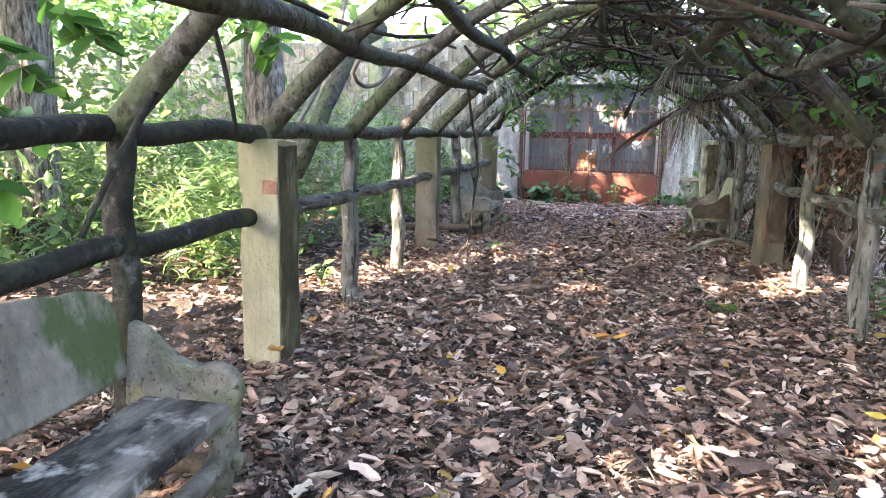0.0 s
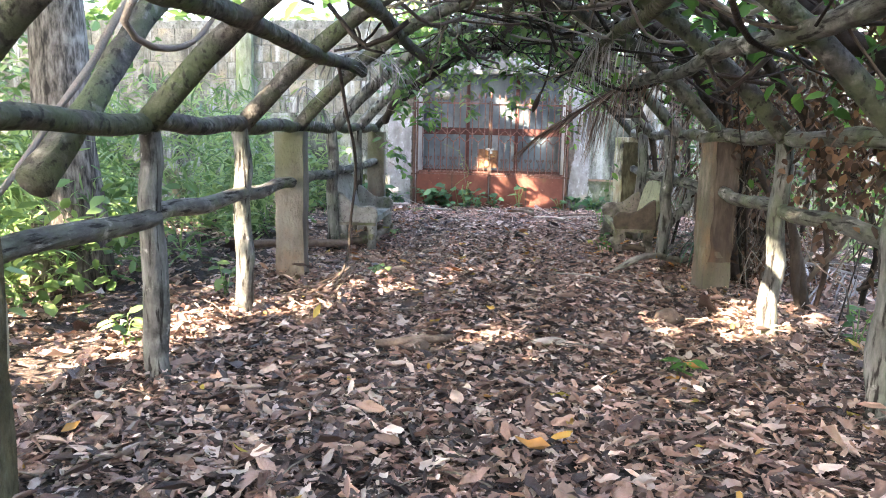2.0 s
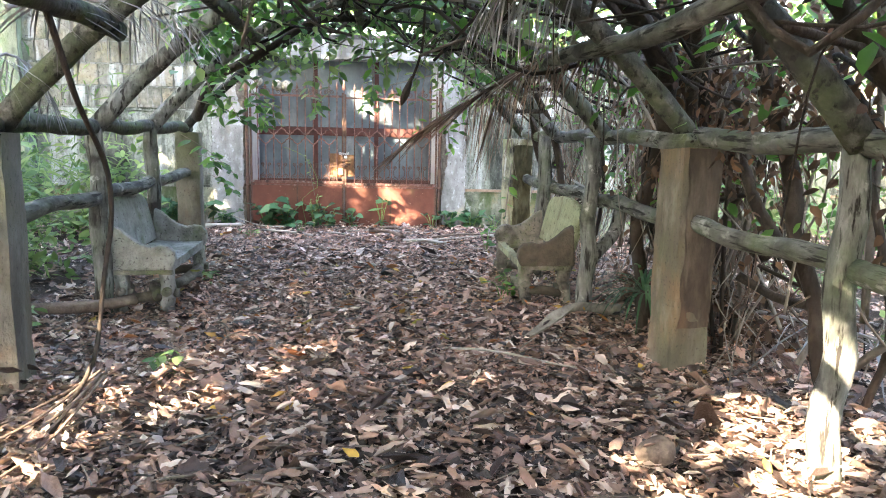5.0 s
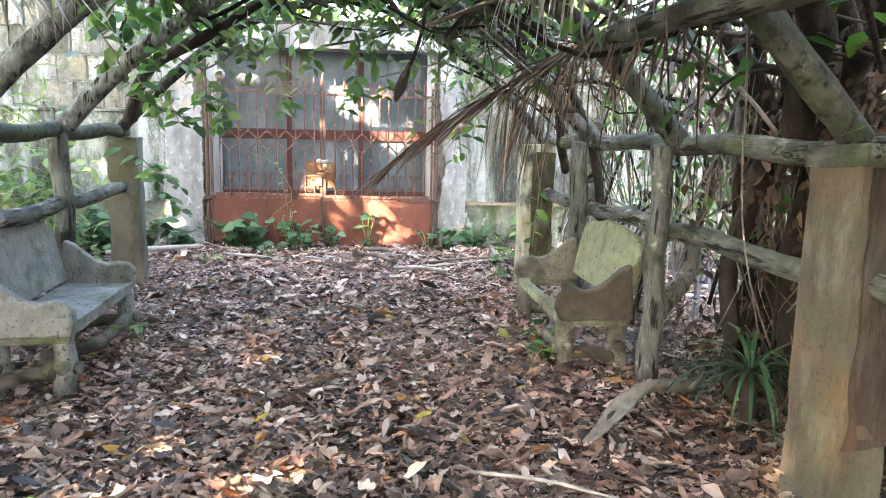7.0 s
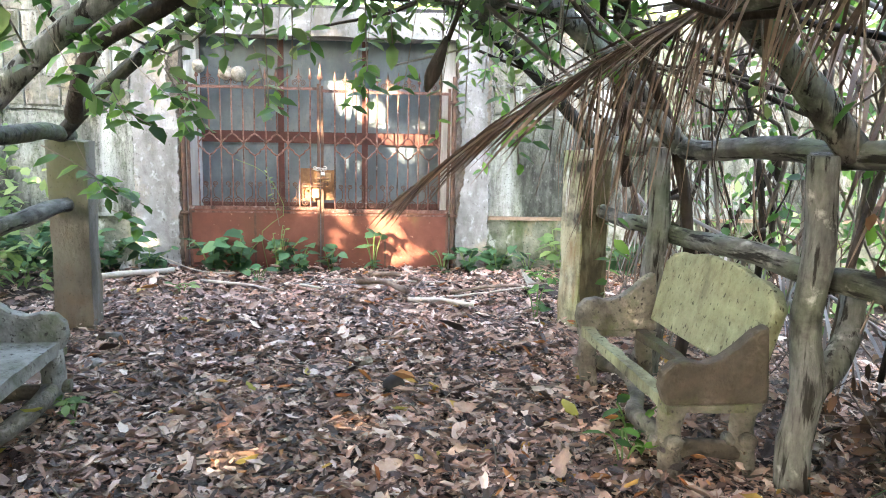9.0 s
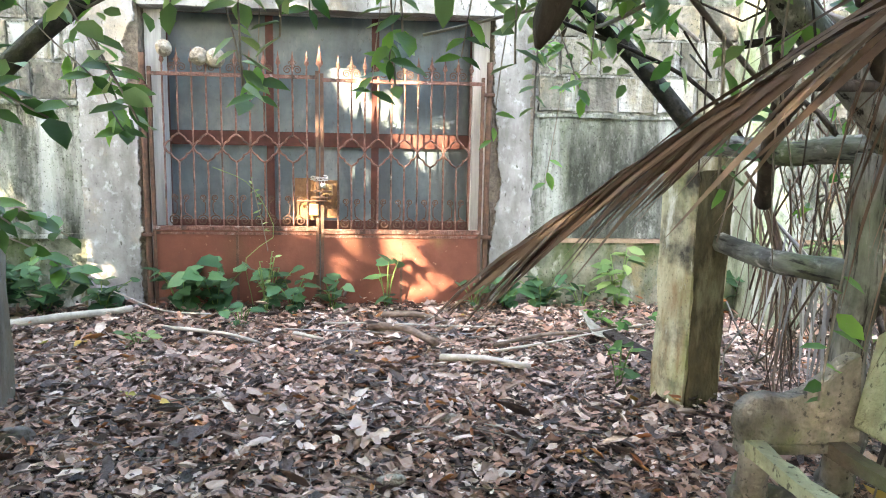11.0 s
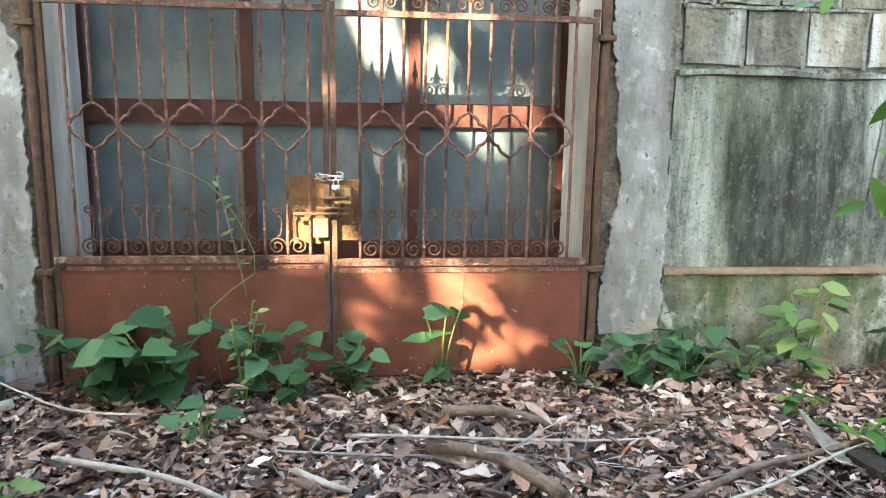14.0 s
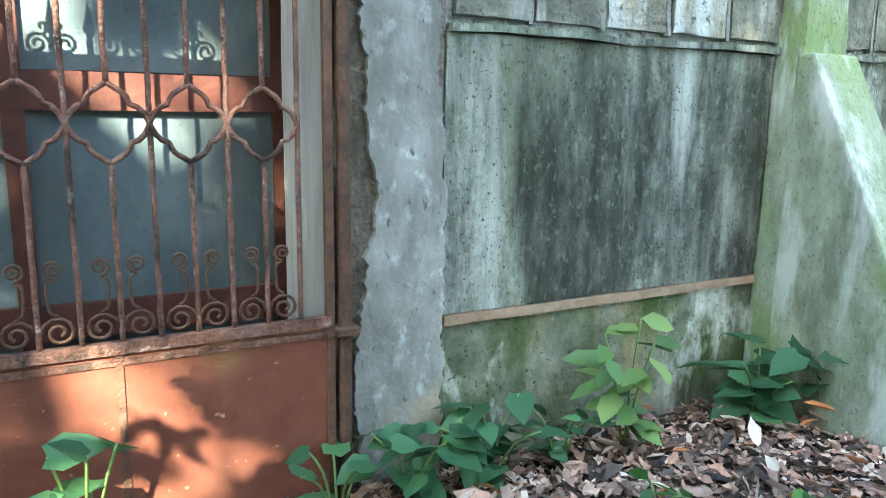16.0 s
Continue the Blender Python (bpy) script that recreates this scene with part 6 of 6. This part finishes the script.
HEART = (np.array([[0, 0, 0], [-0.08, 0.24, 0.02], [0.25, 0.42, 0.05], [0.65, 0.27, 0.03], [1, 0, -0.1], [0.65, -0.27, 0.03], [0.25, -0.42, 0.05], [-0.08, -0.24, 0.02], [0.4, 0, -0.03]]),
         [(0, 8, 2, 1), (2, 8, 3), (3, 8, 4), (4, 8, 5), (5, 8, 6), (6, 8, 0, 7)])
for u, v, h, sp, n, sz in [(-1.12, -0.28, 0.30, 0.22, 26, 0.14), (-0.85, -0.25, 0.36, 0.25, 34, 0.15), (-0.4, -0.22, 0.32, 0.2, 24, 0.13), (-0.2, -0.3, 0.26, 0.16, 18, 0.12), (0.12, -0.2, 0.22, 0.16, 16, 0.12),
                           (0.58, -0.2, 0.36, 0.10, 9, 0.15), (1.35, -0.2, 0.2, 0.16, 12, 0.11), (1.62, -0.22, 0.24, 0.2, 20, 0.13), (1.95, -0.2, 0.28, 0.22, 22, 0.12), (2.3, -0.2, 0.2, 0.2, 14, 0.1),
                           (3.35, -0.3, 0.3, 0.22, 22, 0.15), (3.75, -0.4, 0.3, 0.25, 22, 0.14), (-1.75, -0.3, 0.24, 0.25, 24, 0.12), (-2.2, -0.35, 0.36, 0.35, 60, 0.13), (-2.55, -0.4, 0.42, 0.35, 60, 0.13),
                           (-2.95, -0.45, 0.42, 0.35, 60, 0.13), (-3.4, -0.4, 0.45, 0.35, 50, 0.13), (-0.55, -0.75, 0.16, 0.14, 12, 0.10)]:
    p = WALL @ Vector((u, v, 0))
    shrub((p.x, p.y, 0), h * 1.22, sp * 1.15, int(n * 1.2), sz * 1.15, "low green heart-leaved plant at the foot of the wall", M_LEAF_COOL, HEART, 5)
p = WALL @ Vector((2.62, -0.22, 0))
shrub((p.x, p.y, 0), 0.62, 0.16, 30, 0.17, "young sapling with pale green leaves by the wall", M_LEAF_PALE, BROAD, 4)
p = WALL @ Vector((-0.42, -0.35, 0))
shrub((p.x, p.y, 0), 0.55, 0.12, 40, 0.05, "small feathery weed before the gate", M_LEAF_PALE, BROAD, 4)
stem("climbing_shoot", "thin green climbing shoot on the gate", [WALL @ Vector(q) for q in ((-0.55, -0.2, 0.05), (-0.62, -0.1, 0.45), (-0.4, -0.03, 0.62), (-0.45, -0.03, 0.85), (-0.62, -0.03, 1.1), (-0.9, -0.03, 1.22))], 0.004, 0.003, M_LEAF_PALE, 0.01, 2, 5, "creeper")
sprig(WALL @ Vector((-0.45, -0.04, 0.5)), (-0.12, 0, 0.62), 12, 0.05, M_LEAF_PALE, "small climbing shoot on the gate")
for x, y, h, n, sz in ((0.98, 6.25, 0.12, 10, 0.13), (-1.32, 8.93, 0.12, 14, 0.12), (-1.55, 11.55, 0.14, 14, 0.11), (1.2, 10.85, 0.3, 12, 0.1), (1.1, 10.7, 0.2, 10, 0.09), (1.45, 13.4, 0.3, 14, 0.12), (1.87, 14.5, 0.2, 9, 0.15), (-1.6, 14.6, 0.1, 10, 0.1),
                       (1.9, 14.9, 0.16, 14, 0.1), (2.3, 14.6, 0.18, 14, 0.1), (-2.4, 9.6, 0.3, 20, 0.12), (-2.5, 7.9, 0.3, 20, 0.12), (-2.6, 6.4, 0.25, 16, 0.12), (2.3, 6.4, 0.4, 24, 0.1), (2.35, 7.0, 0.35, 20, 0.1), (2.5, 5.6, 0.4, 24, 0.1)):
    shrub((x, y, 0), h, 0.15, n, sz, "small green seedling in the leaf litter", M_LEAF if x > 0 else M_LEAF_PALE, BROAD, 3)
# strap-leaved plant beside the column
t = thing("strap_plant", "green strap-leaved plant by the column", "plant")
n = 58
a = RNG.uniform(0, 2 * math.pi, n)
GRASSY = (np.array([[0, 0.012, 0], [0.25, 0.022, 0.11], [0.5, 0.022, 0.13], [0.75, 0.016, 0.02], [1, 0, -0.24], [0.75, -0.016, 0.02], [0.5, -0.022, 0.13], [0.25, -0.022, 0.11], [0, -0.012, 0]]),
          [(0, 1, 7, 8), (1, 2, 6, 7), (2, 3, 5, 6), (3, 4, 5)])
leaves("foliage", np.tile([1.95, 9.62, 0.34], (n, 1)), np.column_stack([np.cos(a), np.sin(a), RNG.uniform(-0.5, 0.6, n)]), np.tile([0, 0, 1.0], (n, 1)), RNG.uniform(0.3, 0.56, n), M_LEAF_COOL, t, GRASSY)
part("root_stock", Geo().tube([(1.95, 9.62, -0.05), (1.95, 9.62, 0.36)], [0.05, 0.03], 8, 0.2), M_VINE, t)
# green palm leaves in the garden
for x, y, a, h in ((-4.4, 6.6, 0.3, 1.1), (-4.6, 6.9, 1.6, 1.2), (-4.2, 6.3, -0.8, 0.9), (-5.4, 9.2, 0.8, 1.6), (-5.6, 9.0, 2.4, 1.5), (-5.0, 10.4, 0.2, 1.4), (-6.3, 5.0, 0.5, 1.9), (-6.5, 5.4, 2.2, 1.8), (-4.6, 12.6, 0.2, 1.7), (-4.8, 12.9, 1.4, 1.6), (-3.6, 12.0, -0.5, 1.2)):
    d = Vector((math.cos(a), math.sin(a), 0))
    b = Vector((x, y, 0))
    frond("green_palm_leaf", "bright green arching palm leaf in the garden", [b, b + d * 0.15 + Vector((0, 0, h * 0.6)), b + d * 0.5 + Vector((0, 0, h)), b + d * 1.1 + Vector((0, 0, h * 0.8))], 0.5, 34, M_LEAF_PALE, lambda k: 0.35, 0.012, 0.9)

# ---------------------------------------------------------------- things lying on the ground
for i, (c, r, m, lb) in enumerate([
        ([(0.44, 13.98, 0.05), (0.7, 13.83, 0.06), (0.98, 13.66, 0.05)], 0.026, M_STICK, "bleached white stick lying on the leaves"),
        ([(-2.75, 14.85, 0.06), (-2.3, 15.12, 0.07), (-1.85, 15.46, 0.06)], 0.034, M_STICK, "pale grey pole lying before the wall"),
        ([(-1.48, 14.83, 0.05), (-1.1, 14.66, 0.06), (-0.77, 14.42, 0.05)], 0.014, M_STICK, "thin bleached crooked stick"),
        ([(0.02, 14.72, 0.05), (0.28, 14.54, 0.07), (0.46, 14.25, 0.05)], 0.034, M_LOG, "short brown crooked fallen branch"),
        ([(0.15, 15.1, 0.05), (0.4, 15.0, 0.07), (0.62, 14.85, 0.05)], 0.028, M_LOG, "grey-brown fallen branch before the gate"),
        ([(0.85, 14.15, 0.05), (1.4, 14.35, 0.08), (2.1, 14.55, 0.06)], 0.016, M_LOG, "long thin dry stick on the litter"),
        ([(-0.52, 14.6, 0.04), (-0.4, 14.45, 0.05), (-0.3, 14.38, 0.05)], 0.014, M_STICK, "short bleached stick on the leaves"),
        ([(0.4, 9.2, 0.04), (0.75, 9.0, 0.06), (1.2, 8.7, 0.05)], 0.008, M_STICK, "thin dry stick on the litter"),
        ([(-0.3, 14.9, 0.04), (0.3, 14.75, 0.05), (1.0, 14.7, 0.05)], 0.009, M_STICK, "thin dry stick on the litter"),
        ([(-1.2, 15.25, 0.05), (-1.6, 15.35, 0.07), (-2.0, 15.5, 0.2)], 0.007, M_STICK, "thin dry stick at the wall"),
        ([(-1.9, 10.4, 0.1), (-2.3, 10.0, 0.12), (-2.9, 9.6, 0.16)], 0.05, M_LOG, "brown log under the rail"),
        ([(-0.95, 6.5, 0.03), (-0.7, 6.55, 0.05), (-0.45, 6.7, 0.03)], 0.032, M_LOG, "dark rotten piece of wood")]):
    c = [(q[0], q[1], q[2] + 0.035) for q in c]
    stem("fallen_stick", lb, c, r, r * 0.8, m, 0.03, i * 1.7, 8, "stick", "fallen sticks")
plank = part("dark_plank", rough_box((-0.35, -0.05, 0), (0.35, 0.05, 0.03), 0.1, 0.004, 1, 0.004), M_VINE, smooth=False)
plank.matrix_world = pose(1.85, 14.08, 0.05, 8, 4, -80)
tagged(plank, "dark rotten board lying on the litter", "board")
# curled palm sheath on the path
g = Geo()
rows = 14
for i in range(rows):
    k = i / (rows - 1)
    c = Vector((1.02 + 0.95 * k, 9.45 + 0.68 * k + 0.06 * math.sin(3 * k), 0.045 + 0.10 * math.sin(math.pi * k) ** 2))
    w = 0.012 + 0.055 * (k / 0.3 if k < 0.3 else max(0.0, 1 - (k - 0.3) / 0.3))
    for j in range(5):
        q = (j - 2) / 2
        g.v.append(tuple(c + Vector((0.55, -0.75, 0)) * q * w + Vector((0, 0, 0.06 * q * q * (0.4 + k)))))
for i in range(rows - 1):
    for j in range(4):
        a = i * 5 + j
        g.f.append((a, a + 1, a + 6, a + 5))
sh = part("palm_sheath", g, M_SHEATH)
so = sh.modifiers.new("thickness", "SOLIDIFY")
so.thickness = 0.006
tagged(sh, "curled pale dry palm sheath lying on the path", "palm sheath")
# lumps and stones
LUMPS = [(-0.69, 6.55, 0.05, 0.10, 0.05, M_LOG, "dark coconut husk in the litter"), (1.18, 7.55, 0.06, 0.10, 0.07, M_LOG, "round brown husk in the litter"), (0.14, 11.81, 0.06, 0.065, 0.055, M_DARK, "round black husk on the leaves"),
         (-1.76, 12.97, 0.05, 0.09, 0.05, M_STONE, "grey stone in the litter"), (0.21, 6.79, 0.05, 0.12, 0.03, M_STICK, "pale piece of dry wood on the leaves"), (-0.02, 12.33, 0.04, 0.07, 0.03, M_WHITE, "small white stone on the leaves"),
         (-1.95, 2.52, 0.0, 0.1, 0.06, M_LOG, "brown husk beside the bench"), (-1.7, 12.4, 0.04, 0.07, 0.045, M_STONE, "dark stone in the litter"), (0.35, 13.0, 0.04, 0.05, 0.03, M_WHITE, "small white stone on the leaves")]
for i, (x, y, z, a, b, m, lb) in enumerate(LUMPS):
    g = Geo()
    g.tube([(x + a * (k - 5) / 5, y + 0.2 * a * (k - 5) / 5, z) for k in range(11)], [max(0.004, b * math.sqrt(max(0, 1 - ((k - 5) / 5.02) ** 2))) for k in range(11)], 10, 0.16, i)
    tagged(part("husk" if m in (M_LOG, M_DARK) else "stone", g, m), lb, "husk" if m in (M_LOG, M_DARK) else "stone")

# grey curled sheath and stubbly palm rib beside the board
g = Geo()
for i in range(9):
    k = i / 8
    c = Vector((1.62 + 0.13 * k, 14.56 - 0.18 * k, 0.21 - 0.14 * k - 0.04 * math.sin(3 * k)))
    for j in range(5):
        q = (j - 2) / 2
        g.v.append(tuple(c + Vector((0.085, 0.05, 0.0)) * q * (0.1 + 0.9 * k) + Vector((0, 0, 0.02 * q * q))))
for i in range(8):
    for j in range(4):
        a = i * 5 + j
        g.f.append((a, a + 1, a + 6, a + 5))
sh = part("palm_sheath", g, M_SHEATH)
sh.modifiers.new("thickness", "SOLIDIFY").thickness = 0.006
tagged(sh, "small grey curled palm sheath on the litter", "palm sheath")
frond("dead_palm_frond", "bare palm rib with stubs lying on the litter", [(0.75, 14.08, 0.06), (1.25, 14.22, 0.08), (1.75, 14.42, 0.1), (2.2, 14.55, 0.12)], 0.13, 22, M_STICK, lambda k: 0.2, 0.012, 0.8)
frond("dead_palm_frond", "flattened dry palm leaf lying before the gate", [(-0.6, 14.85, 0.05), (-0.1, 14.72, 0.06), (0.4, 14.66, 0.06), (0.8, 14.5, 0.05)], 0.34, 26, M_FROND_GREY, lambda k: 0.02, 0.008, 0.5)

# single large dry leaves that lie on top of the litter


def crumpled(seed):
    k = np.random.default_rng(seed)
    g = Geo()
    rows, cols = 7, 5
    for i in range(rows):
        u = i / (rows - 1)
        w = 0.30 * math.sin(math.pi * (0.06 + 0.88 * u)) ** 0.8 * (1 + 0.18 * k.normal())
        for j in range(cols):
            q = (j - 2) / 2
            g.v.append((u, q * w + 0.05 * math.sin(4 * u + seed), 0.10 * q * q * math.sin(3 * u + seed) + 0.12 * (u - 0.5) ** 2 + 0.035 * k.normal()))
    for i in range(rows - 1):
        for j in range(cols - 1):
            a = i * cols + j
            g.f.append((a, a + 1, a + cols + 1, a + cols))
    return g.mesh("fallen_leaf", M_DRYLEAF)


CRUMPLED = [crumpled(q) for q in range(8)]
for i in range(280):
    y = 1.3 + 13.9 * RNG.random() ** 1.15
    x = RNG.uniform(-2.3, 2.1)
    ln = RNG.uniform(0.08, 0.15)
    ob = new("fallen_leaf", CRUMPLED[i % 8])
    ob.matrix_world = pose(x, y, 0.055 + 0.02 * RNG.random(), RNG.normal(0, 14), RNG.normal(0, 14), RNG.uniform(0, 360)) @ Matrix.Diagonal((ln, ln, ln, 1))
    tagged(ob, "large crumpled dry leaf on the litter", "leaf", "single fallen leaves")
